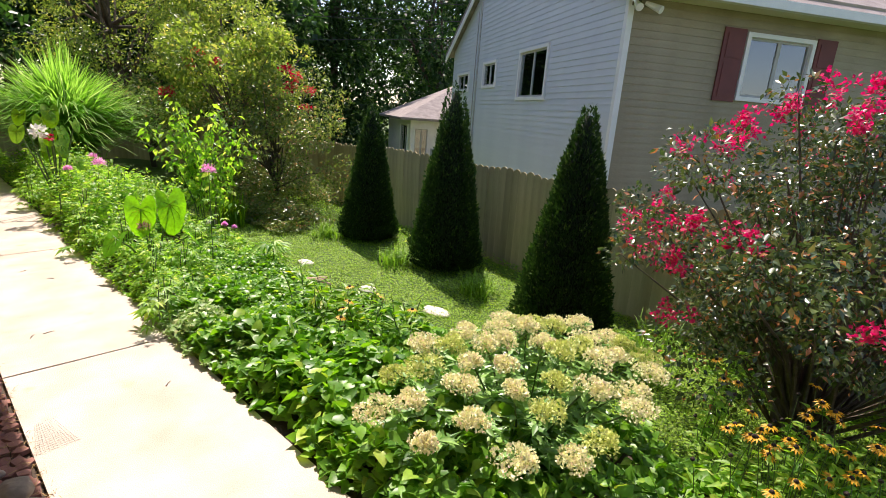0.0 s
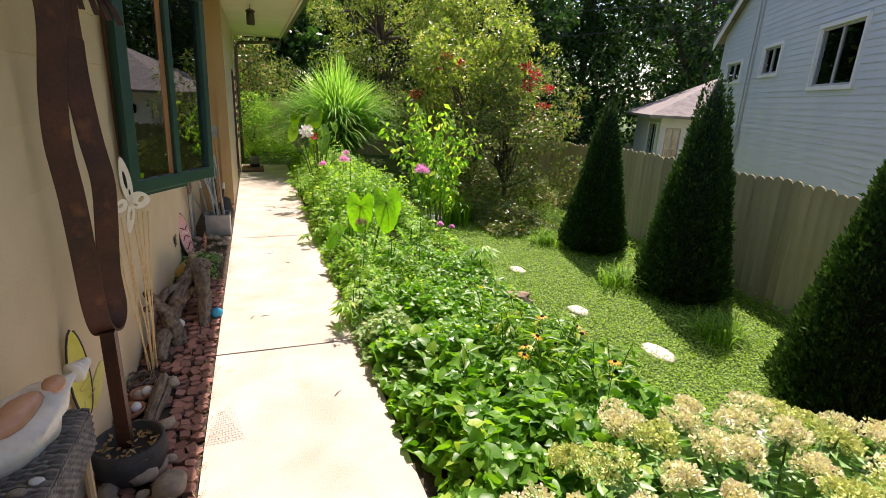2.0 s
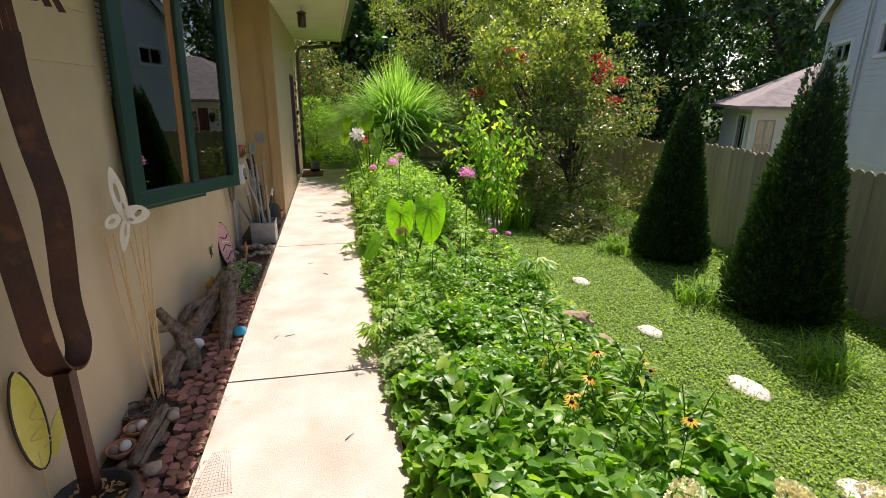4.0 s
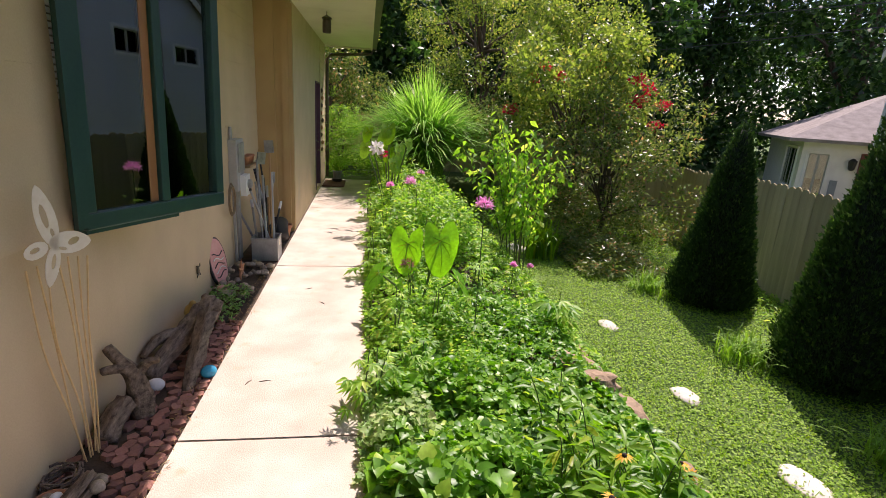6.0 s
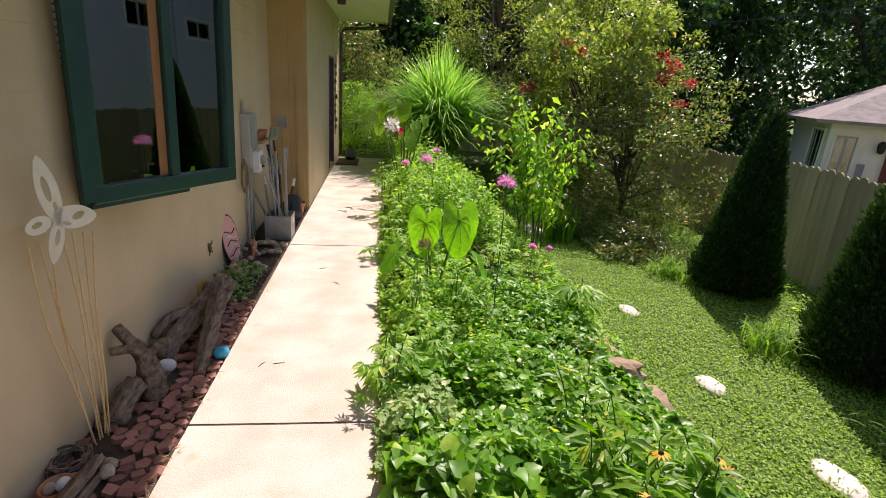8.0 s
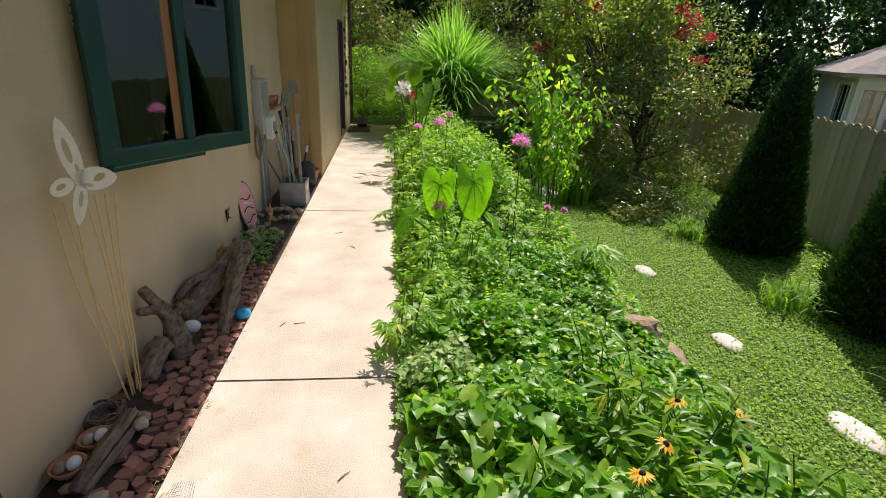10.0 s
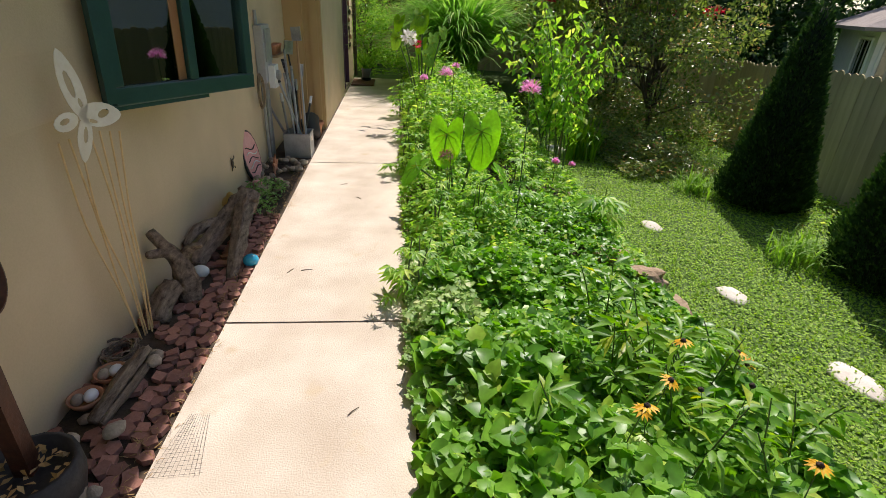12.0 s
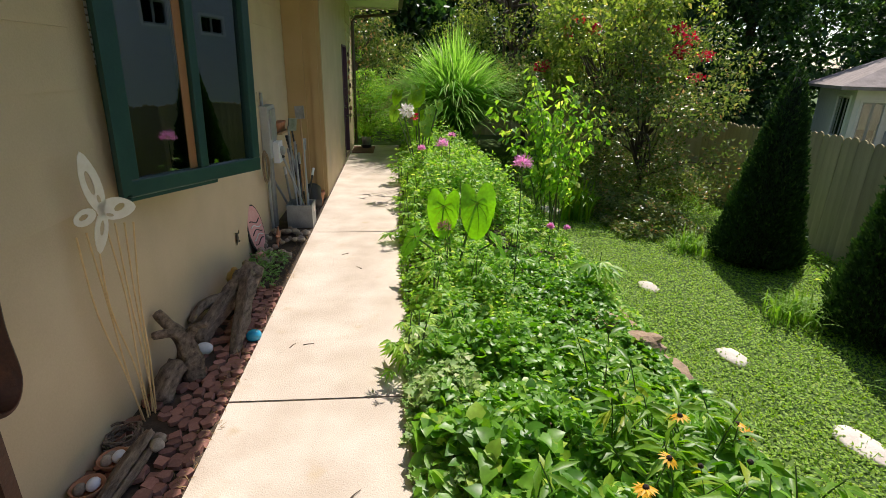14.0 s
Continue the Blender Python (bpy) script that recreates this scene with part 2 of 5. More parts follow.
    "cone": surface("flower_cone", (0.02, 0.012, 0.01), (0.05, 0.03, 0.02), 60, 120, 0.9, 0.8),
    "straw": foliage("straw", (0.30, 0.19, 0.07), (0.50, 0.34, 0.15), rough=0.8, clear=0.1),
    "fruit": surface("green_fruit", (0.10, 0.16, 0.04), (0.20, 0.24, 0.08), 9, 60, 0.4, 0.1),
}


# ---- mesh helpers ----
class Shape:
    """Collects vertices and faces of one mesh."""

    def __init__(self):
        self.v, self.f = [], []

    def box(self, lo, hi, m=None):
        (x0, y0, z0), (x1, y1, z1) = lo, hi
        k = len(self.v)
        for p in ((x0, y0, z0), (x1, y0, z0), (x1, y1, z0), (x0, y1, z0), (x0, y0, z1), (x1, y0, z1), (x1, y1, z1), (x0, y1, z1)):
            self.v.append(tuple(m @ Vector(p)) if m else p)
        self.f += [tuple(k + i for i in q) for q in ((0, 3, 2, 1), (4, 5, 6, 7), (0, 1, 5, 4), (1, 2, 6, 5), (2, 3, 7, 6), (3, 0, 4, 7))]
        return self

    def tube(self, pts, radii, n=6, caps=True, squash=1.0):
        pts = [Vector(p) for p in pts]
        if not hasattr(radii, "__len__"):
            radii = [radii] * len(pts)
        k = len(self.v)
        side = None
        for i, p in enumerate(pts):
            d = (pts[min(i + 1, len(pts) - 1)] - pts[max(i - 1, 0)]).normalized()
            if side is None:
                side = d.orthogonal().normalized()
            side = (side - d * side.dot(d)).normalized()
            up = d.cross(side)
            for j in range(n):
                a = 2 * math.pi * j / n
                self.v.append(tuple(p + (side * math.cos(a) + up * math.sin(a) * squash) * radii[i]))
        for i in range(len(pts) - 1):
            for j in range(n):
                a, b = k + i * n + j, k + i * n + (j + 1) % n
                self.f.append((a, b, b + n, a + n))
        if caps:
            self.f.append(tuple(k + j for j in reversed(range(n))))
            self.f.append(tuple(k + (len(pts) - 1) * n + j for j in range(n)))
        return self

    def spin(self, prof, n=16, m=None):
        """prof: (radius, height) pairs turned round z."""
        k = len(self.v)
        for r, z in prof:
            for j in range(n):
                a = 2 * math.pi * j / n
                p = Vector((r * math.cos(a), r * math.sin(a), z))
                self.v.append(tuple(m @ p if m else p))
        for i in range(len(prof) - 1):
            for j in range(n):
                a, b = k + i * n + j, k + i * n + (j + 1) % n
                self.f.append((a, b, b + n, a + n))
        self.f.append(tuple(k + j for j in reversed(range(n))))
        self.f.append(tuple(k + (len(prof) - 1) * n + j for j in range(n)))
        return self

    def prism(self, outline, z0, z1, m=None):
        """A flat outline (x, y) given thickness from z0 to z1."""
        k, n = len(self.v), len(outline)
        for z in (z0, z1):
            for x, y in outline:
                p = Vector((x, y, z))
                self.v.append(tuple(m @ p if m else p))
        self.f.append(tuple(k + i for i in reversed(range(n))))
        self.f.append(tuple(k + n + i for i in range(n)))
        for i in range(n):
            j = (i + 1) % n
            self.f.append((k + i, k + j, k + n + j, k + n + i))
        return self

    def blob(self, c, r, rough=0.2, seed=0, n=8, rings=6, m=None):
        """A lumpy stone-like body with radii r."""
        k = len(self.v)
        for i in range(rings + 1):
            for j in range(n):
                th, ph = math.pi * i / rings, 2 * math.pi * j / n
                d = Vector((math.sin(th) * math.cos(ph), math.sin(th) * math.sin(ph), math.cos(th)))
                q = d * (1 + rough * noise.noise(d * 1.7 + Vector((seed * 3.1, seed, 0))) + rough * 0.5 * noise.noise(d * 4 + Vector((0, seed * 2.3, 0))))
                q = Vector((q.x * r[0], q.y * r[1], q.z * r[2]))
                if m:
                    q = m.to_3x3() @ q
                self.v.append(tuple(q + Vector(c)))
        for i in range(rings):
            for j in range(n):
                a, b = k + i * n + j, k + i * n + (j + 1) % n
                self.f.append((a, a + n, b + n, b))
        return self

    def data(self, name, mat, smooth=False):
        me = bpy.data.meshes.new(name)
        me.from_pydata(self.v, [], self.f)
        me.materials.append(mat)
        if smooth:
            me.polygons.foreach_set("use_smooth", [True] * len(me.polygons))
        me.update()
        return me


def part(name, shape, mat, parent=None, label="", smooth=False):
    me = shape if isinstance(shape, bpy.types.Mesh) else shape.data(name, M[mat], smooth)
    ob = new(name, me)
    if parent:
        ob.parent = parent
    if label:
        ob["label"] = label
    return ob


def thing(name, label, category, at=(0, 0, 0), turn=0.0, group="", kind=""):
    ob = new(name)
    ob.empty_display_size = 0.1
    ob.matrix_world = pose(*at, 0, 0, turn)
    return tagged(ob, label, category, group, kind)


def bevelled(ob, width=0.006, segments=2):
    md = ob.modifiers.new("bevel", "BEVEL")
    md.width, md.segments, md.limit_method = width, segments, "ANGLE"
    return ob


# leaf outlines: vertices (across, along, lift) and faces
LEAF = ([(0, 0, 0), (-.5, .4, .06), (0, .42, -.04), (.5, .4, .06), (0, 1, -.12)], [(0, 2, 1), (0, 3, 2), (1, 2, 4), (2, 3, 4)])
SLIM = ([(0, 0, 0), (-.5, .45, .05), (0, .5, 0), (.5, .45, .05), (0, 1, -.2)], [(0, 2, 1), (0, 3, 2), (1, 2, 4), (2, 3, 4)])
HEART = ([(0, .12, -.05), (-.32, -.06, .02), (-.56, .22, .08), (-.36, .62, .05), (0, 1, -.16), (.36, .62, .05), (.56, .22, .08), (.32, -.06, .02), (0, .5, -.03)],
         [(0, 8, 2, 1), (8, 3, 2), (8, 4, 3), (8, 5, 4), (8, 6, 5), (0, 7, 6, 8)])
LOBED = ([(0, 0, 0), (-.5, .0, .06), (-.35, .35, .0), (-.62, .55, .1), (-.2, .65, 0), (0, 1, -.12), (.2, .65, 0), (.62, .55, .1), (.35, .35, 0), (.5, 0, .06), (0, .4, -.05)],
         [(0, 10, 2, 1), (10, 4, 3, 2), (10, 6, 5, 4), (10, 8, 7, 6), (0, 9, 8, 10)])
QUAD = ([(0, 0, 0), (-.5, .5, .05), (.5, .5, .05), (0, 1, -.05)], [(0, 2, 3, 1)])
BLADE = ([(-.5, 0, 0), (.5, 0, 0), (.42, .5, .06), (-.42, .5, .06), (0, 1, -.1)], [(0, 1, 2, 3), (3, 2, 4)])
SPRAY = ([(0, 0, 0), (-.45, .5, .05), (-.18, .55, 0), (0, 1, 0), (.18, .55, 0), (.45, .5, .05)], [(0, 2, 1), (0, 4, 3, 2), (0, 5, 4)])


def leaf_mesh(name, mat, pos, way, size, width, shape=LEAF, seed=0, tilt=0.5, face=(0, 0, 1)):
    """One mesh of many leaves: at pos, growing along way, facing roughly along face."""
    rng = np.random.default_rng(seed)
    pos, way = np.asarray(pos, float), np.asarray(way, float)
    n = len(pos)
    d = way / np.maximum(np.linalg.norm(way, axis=1, keepdims=True), 1e-6)
    up = np.asarray(face, float) + rng.normal(0, tilt, (n, 3))
    side = np.cross(d, up)
    side /= np.maximum(np.linalg.norm(side, axis=1, keepdims=True), 1e-6)
    nor = np.cross(side, d)
    size, width = np.broadcast_to(size, (n,))[:, None, None], np.broadcast_to(width, (n,))[:, None, None]
    tv = np.array(shape[0], float)
    v = pos[:, None] + (tv[None, :, 0:1] * width) * side[:, None] + (tv[None, :, 1:2] * size) * d[:, None] + (tv[None, :, 2:3] * size) * nor[:, None]
    k = len(tv)
    loops = np.concatenate([np.array(f) for f in shape[1]])
    tot = np.array([len(f) for f in shape[1]])
    li = (loops[None] + (np.arange(n) * k)[:, None]).ravel()
    ls = np.tile(tot, n)
    me = bpy.data.meshes.new(name)
    me.vertices.add(n * k)
    me.vertices.foreach_set("co", v.ravel())
    me.loops.add(len(li))
    me.loops.foreach_set("vertex_index", li.astype(np.int32))
    me.polygons.add(len(ls))
    me.polygons.foreach_set("loop_start", np.concatenate([[0], np.cumsum(ls)[:-1]]).astype(np.int32))
    me.polygons.foreach_set("use_smooth", np.ones(len(ls), bool))
    me.update(calc_edges=True)
    me.materials.append(M[mat])
    return me


def sphere_dirs(n, rng, lift=-1.0):
    z = rng.uniform(lift, 1, n)
    a = rng.uniform(0, 2 * math.pi, n)
    r = np.sqrt(1 - z * z)
    return np.stack([r * np.cos(a), r * np.sin(a), z], 1)


def smooth01(t):
    t = min(1.0, max(0.0, t))
    return t * t * (3 - 2 * t)


def ground_z(x, y):
    """Height of the ground: path level, bed falling to a lower lawn, level again far behind."""
    low = -0.03 - 0.25 * smooth01((x - 1.0) / 1.9) - 0.30 * smooth01((x - 2.75) / 0.35)
    low += 0.03 * noise.noise((x * 0.9, y * 0.9, 0)) * smooth01((x - 1.0) / 0.5)
    return low + (-0.03 - low) * smooth01((y - 10.5) / 4.0) * smooth01((9 - x) / 5)


# ---- large structure: ground, path, our house ----
def holed(shape, a0, a1, z0, z1, holes, put):
    """Fills a wall of a0..a1 by z0..z1 with blocks round the holes (a0, a1, z0, z1); put(a0, a1, z0, z1) adds one."""
    xs = sorted({a0, a1, *(c for h in holes for c in h[:2] if a0 < c < a1)})
    zs = sorted({z0, z1, *(c for h in holes for c in h[2:] if z0 < c < z1)})
    for p, q in zip(xs, xs[1:]):
        for r, s in zip(zs, zs[1:]):
            if not any(h[0] <= p and q <= h[1] and h[2] <= r and s <= h[3] for h in holes):
                put(p, q, r, s)
    return shape


def axis(fine, far):
    return sorted(set([round(v, 3) for v in fine] + [-v for v in far] + list(far)))


gx = axis(np.concatenate([np.arange(-1, 9, 0.16), np.arange(9, 30, 1.5)]), [15.0, 40.0, 90.0, 200.0, 500.0, 1200.0])
gy = axis(np.concatenate([np.arange(-4, 16, 0.25), np.arange(16, 40, 2.0)]), [15.0, 50.0, 90.0, 200.0, 500.0, 1200.0])
g = Shape()
g.v = [(x, y, ground_z(x, y)) for y in gy for x in gx]
w = len(gx)
g.f = [(j * w + i, j * w + i + 1, (j + 1) * w + i + 1, (j + 1) * w + i) for j in range(len(gy) - 1) for i in range(w - 1)]
ground = tagged(part("ground", g, "lawn_soil", smooth=True), "uneven ground with a lawn below the beds", "ground", kind="structure")

bed = Shape()
bx, by = np.linspace(0.965, 2.95, 16), np.arange(-4, 12.5, 0.25)
bed.v = [(x, y, ground_z(x, y) + 0.012 + 0.02 * noise.noise((x * 4, y * 4, 2))) for y in by for x in bx]
bed.f = [(j * 16 + i, j * 16 + i + 1, (j + 1) * 16 + i + 1, (j + 1) * 16 + i) for j in range(len(by) - 1) for i in range(15)]
tagged(part("bed_soil", bed, "soil", smooth=True), "dark garden soil under the planted bed", "soil", kind="structure")
strip = Shape().box((-0.47, -4, -0.2), (0.0, 11.0, -0.025))
tagged(part("gravel_strip", strip, "soil"), "shaded soil strip between house wall and path", "soil", kind="structure")

path = thing("path", "pale sunlit concrete slab garden path", "path", kind="structure")
JOINTS = [-4.0, 0.7, 3.7, 6.7, 9.9, 13.3]
for k, (a, b) in enumerate(zip(JOINTS, JOINTS[1:])):
    s = Shape()
    nx, ny = 8, 24
    wide = 0.97 + 0.015 * k
    top = [[(wide * i / nx, a + 0.008 + (b - a - 0.016) * j / ny) for i in range(nx + 1)] for j in range(ny + 1)]
    s.v = [(x, y, 0.004 * noise.noise((x * 2, y * 2, 5))) for r in top for x, y in r]
    s.f = [(j * (nx + 1) + i, j * (nx + 1) + i + 1, (j + 1) * (nx + 1) + i + 1, (j + 1) * (nx + 1) + i) for j in range(ny) for i in range(nx)]
    s.box((0.0, a + 0.008, -0.12), (wide, b - 0.008, -0.006))
    part("slab", s, "concrete", path)
part("joint", Shape().box((0.0, -4, -0.2), (0.95, 13.3, -0.014)), "joint", path)

WALL_X, JOG_Y, FAR_X = -0.47, 8.35, -0.03
OPEN = (3.95, 4.98, 1.08, 2.40)
house = Shape()
holed(house, -4.0, JOG_Y, -0.2, 2.95, [OPEN], lambda a, b, c, d: house.box((WALL_X - 0.2, a, c), (WALL_X, b, d)))
wall_1 = tagged(part("wall_1", house, "stucco"), "tan painted house wall with lapped siding", "wall", kind="structure")
DOOR = (11.35, 12.25, 0.05, 2.1)
w2 = Shape()
holed(w2, JOG_Y, 13.6, -0.2, 2.95, [DOOR], lambda a, b, c, d: w2.box((FAR_X - 0.2, a, c), (FAR_X, b, d)))
wall_2 = tagged(part("wall_2", w2, "stucco"), "tan house wall standing forward, with a door", "wall", kind="structure")
tagged(part("wall_3", Shape().box((WALL_X - 0.2, JOG_Y - 0.06, -0.2), (FAR_X - 0.205, JOG_Y - 0.002, 2.95)).box((FAR_X - 0.205, JOG_Y - 0.03, -0.2), (FAR_X - 0.0, JOG_Y - 0.002, 2.95)), "ochre"), "ochre painted return wall at the corner", "wall", kind="structure")
tagged(part("trim", Shape().box((FAR_X - 0.12, JOG_Y - 0.055, 0), (FAR_X - 0.03, JOG_Y - 0.032, 2.9)).box((FAR_X, JOG_Y - 0.02, 0), (FAR_X + 0.014, JOG_Y + 0.07, 2.9)), "ochre"), "ochre corner board on the house corner", "trim", kind="structure")
body = Shape().box((-8, -4.2, -0.2), (-7.8, 13.6, 2.95)).box((-7.8, 13.4, -0.2), (FAR_X - 0.2, 13.6, 2.95)).box((-7.8, -4.2, -0.2), (WALL_X - 0.2, -4.0, 2.95))
tagged(part("wall_4", body, "stucco"), "tan outer walls closing the house", "wall", kind="structure")
room = Shape().box((-3.2, 2.0, 0.0), (-0.68, 6.4, 0.02)).box((-3.2, 2.0, 2.5), (-0.68, 6.4, 2.52)).box((-3.22, 2.0, 0.02), (-3.2, 6.4, 2.5)).box((-3.2, 1.98, 0.02), (-0.68, 2.0, 2.5)).box((-3.2, 6.4, 0.02), (-0.68, 6.42, 2.5))
tagged(part("wall_5", room, "dark_room"), "dim plain room behind the window", "wall", kind="structure")

# roof with wide eave, sloping soffit, gutter and downspout
EAVE_X, EAVE_END = 1.02, 13.6
soffit = Shape()
for k in range(15):
    y0 = -4.2 + k * (EAVE_END + 4.2) / 15
    soffit.box((-0.7, y0, 2.95), (EAVE_X - 0.02, y0 + (EAVE_END + 4.2) / 15 - 0.006, 2.97))
tagged(part("ceiling", soffit, "soffit"), "cream boarded soffit under the eave", "soffit", kind="structure")
roof = Shape()
roof.prism([(EAVE_X, 2.99), (EAVE_X, 3.11), (-4.0, 4.6), (-8.6, 3.2), (-8.6, 3.0), (-4.0, 4.4)], 4.2, -EAVE_END, pose(0, 0, 0, 90, 0, 0))
tagged(part("roof", roof, "shingle"), "brown shingle roof with a wide eave", "roof", kind="structure")
tagged(part("fascia", Shape().box((EAVE_X - 0.02, -4.2, 2.89), (EAVE_X + 0.005, EAVE_END, 2.99)).box((-0.6, EAVE_END, 2.91), (EAVE_X, EAVE_END + 0.02, 3.03)), "soffit"), "cream fascia board along the eave", "trim", kind="structure")
spout = thing("downspout", "bronze metal downspout running from eave to wall", "downspout", kind="structure")
part("gutter", Shape().box((EAVE_X + 0.006, -4.2, 2.93), (EAVE_X + 0.1, EAVE_END, 3.01)), "gutter", spout)
part("pipe", Shape().tube([(1.04, 13.5, 2.93), (1.0, 13.5, 2.82), (0.10, 13.5, 2.74), (0.03, 13.5, 2.64), (0.03, 13.5, 0.02)], 0.035, 8), "gutter", spout)

# lapped boards on the wall above the sill line


def lap(length, exposure, thick):
    s = Shape()
    s.v = [(x, y, z) for y in (0, length) for x, z in ((0, 0), (thick, 0), (thick * 0.25, exposure + 0.012), (0, exposure + 0.012))]
    s.f = [(0, 1, 2, 3), (7, 6, 5, 4), (0, 4, 5, 1), (1, 5, 6, 2), (2, 6, 7, 3), (3, 7, 4, 0)]
    return s


left_b, right_b = lap(3.77 + 4.0, 0.25, 0.016).data("board", M["stucco"]), lap(JOG_Y - 0.07 - 5.02, 0.25, 0.008).data("board", M["stucco"])
for k in range(7):
    z = 1.10 + 0.25 * k
    part("board", left_b, "", wall_1).location = (WALL_X + 0.001, -4.0, z)
    part("board", right_b, "", wall_1).location = (WALL_X + 0.001, 5.02, z)

# angled green window, its glass and the opening behind
win = thing("window_1", "dark green wooden window standing out at an angle", "window", (-0.43, 3.80, 0.0), kind="structure")
ang = math.degrees(math.atan2(0.94, 0.39))
win.matrix_world = pose(-0.43, 3.87, 0.025, 0, 2.0, ang)
L, ZB, ZT = 1.02, 1.06, 2.46
bevelled(part("window_frame", Shape().box((0, -.03, ZB), (L, .03, ZB + .085)), "green_paint", win))
bevelled(part("window_frame", Shape().box((0, -.03, ZT - .085), (L, .03, ZT)), "green_paint", win))
bevelled(part("window_frame", Shape().box((0, -.0295, ZB + .085), (.06, .0295, ZT - .085)), "green_paint", win))
bevelled(part("window_frame", Shape().box((L - .07, -.0295, ZB + .085), (L, .0295, ZT - .085)), "green_paint", win))
bevelled(part("mullion", Shape().box((.49, -.025, ZB + .085), (.55, .025, ZT - .085)), "green_paint", win))
bevelled(part("jamb", Shape().box((.43, .0, ZB + .085), (.488, .05, ZT - .085)), "orange_wood", win, "orange stained wooden jamb"))
for a, b in ((.06, .43), (.55, L - .07)):
    pn = part("pane", Shape().box((a, .004, ZB + .085), (b, .009, ZT - .085)), "glass", win)
    pn.visible_shadow = False
part("casing", Shape().box((-.06, -.045, ZB + .02), (-.002, -.02, ZT + .1)).box((-.02, -.0, ZB), (.0, .035, ZT)), "green_paint", win)
# thin dark strip added where the window shades the wall beneath it
part("sill_shadow_strip", Shape().box((.0, -.02, ZB - .02), (L * .6, .045, ZB - .001)), "green_paint", win)
inner = Shape()
for a, b, c, d in ((OPEN[0], OPEN[1], OPEN[2], OPEN[2] + .05), (OPEN[0], OPEN[1], OPEN[3] - .05, OPEN[3]), (OPEN[0], OPEN[0] + .05, OPEN[2] + .05, OPEN[3] - .05), (OPEN[1] - .05, OPEN[1], OPEN[2] + .05, OPEN[3] - .05), (4.44, 4.49, OPEN[2] + .05, OPEN[3] - .05)):
    inner.box((WALL_X - .12, a, c), (WALL_X - .04, b, d))
tagged(part("window_2", inner, "orange_wood"), "stained wooden inner window frame in the wall", "window", kind="structure")
blinds = thing("window_blind", "white slatted blind half lowered behind the window", "blind")
for k in range(18):
    part("slat", Shape().box((WALL_X - .145, 4.0, 1.70 + .034 * k), (WALL_X - .135, 4.93, 1.724 + .034 * k)), "blind", blinds)

# door and what hangs by it
door = thing("door_1", "plum painted front door, closed", "door", kind="structure")
bevelled(part("door_leaf", Shape().box((FAR_X - .11, DOOR[0] + .03, .06), (FAR_X - .06, DOOR[1] - .03, 2.07)), "door", door))
part("door_frame", Shape().box((FAR_X - .12, DOOR[0], .05), (FAR_X + .012, DOOR[0] + .03, 2.1)).box((FAR_X - .12, DOOR[1] - .03, .05), (FAR_X + .012, DOOR[1], 2.1)).box((FAR_X - .12, DOOR[0] + .03, 2.07), (FAR_X + .012, DOOR[1] - .03, 2.1)), "door", door)
part("door_handle", Shape().tube([(FAR_X - .06, 11.46, 1.0), (FAR_X + .0, 11.46, 1.0), (FAR_X + .0, 11.56, 1.0)], .012, 8), "steel", door)
for k in range(18):
    part("board", lap(1.25, .14, .014), "stucco", wall_2).location = (FAR_X + .001, 12.28, .05 + k * .155)
mat = tagged(bevelled(part("doormat", Shape().box((.02, 12.1, 0.0), (.48, 12.95, .03)), "mat"), .01), "brown bristle doormat lying on the path", "doormat")

# ---- fence ----
FENCE = ((5.0, -3.0), (7.5, 11.7), (4.2, 15.6), (-4.0, 17.5))


def board_outline(w, h):
    return [(0, 0), (w, 0), (w, h - .05), (w * .80, h - .015), (w * .5, h), (w * .2, h - .015), (0, h - .05)]


def fence_base(x, y):
    """Foot of the fence: along the lawn, sinking a little, then rising behind the beds."""
    if y < 11:
        return ground_z(x, y) - .03 - .15 * smooth01((y - 7.5) / 4)
    return -.76 + .6 * smooth01((y - 11.7) / 4)


fence = thing("fence", "weathered pine picket fence with rounded board tops", "fence")
pickets = [Shape().prism(board_outline(.151, h), 0, .018, pose(0, 0, 0, 90, 0, 0)).data("board", M["fence"]) for h in (1.61, 1.595, 1.62)]
rng = random.Random(4)
for (ax, ay), (bx_, by_) in zip(FENCE, FENCE[1:]):
    n = int(math.hypot(bx_ - ax, by_ - ay) / .142)
    turn = math.degrees(math.atan2(by_ - ay, bx_ - ax))
    for k in range(n):
        x, y = ax + (bx_ - ax) * k / n, ay + (by_ - ay) * k / n
        ob = part("board", rng.choice(pickets), "", fence)
        ob.matrix_world = pose(x, y + .006 * (k % 2), fence_base(x, y) + rng.uniform(-.008, .008), rng.uniform(-.3, .3), rng.uniform(-.15, .15), turn)
    r = Shape()
    for z in (-.38, .62):
        r.box((0, -.09, z), (n * .142, -.03, z + .09), pose(ax, ay, 0, 0, 0, turn) @ pose(0, 0, 0 if ay < 11 else .3))
    part("rail", r, "fence", fence)

# ---- neighbour's house ----
NB = pose(7.66, 3.61, 0, 0, 0, -33.3)
nb = thing("neighbour_house", "pale vinyl sided neighbouring house with gable and maroon shutters", "house")
nb.matrix_world = NB
DEEP, WIDE, EZ = 10.5, 9.0, 3.85
RIDGE = 6.35
SIDE_W = [(2.74, 4.20, 2.26, 3.24), (5.94, 6.95, 2.60, 3.17), (8.47, 9.72, 2.55, 3.01)]
FRONT_W = [(2.27, 3.53, 2.40, 3.33)]


def roof_z(v):
    return EZ + (RIDGE - EZ) * (1 - abs(v - DEEP / 2) / (DEEP / 2))


s = Shape()
holed(s, 0.0, DEEP, -0.9, EZ, SIDE_W, lambda a, b, c, d: s.box((0, a, c), (.15, b, d)))
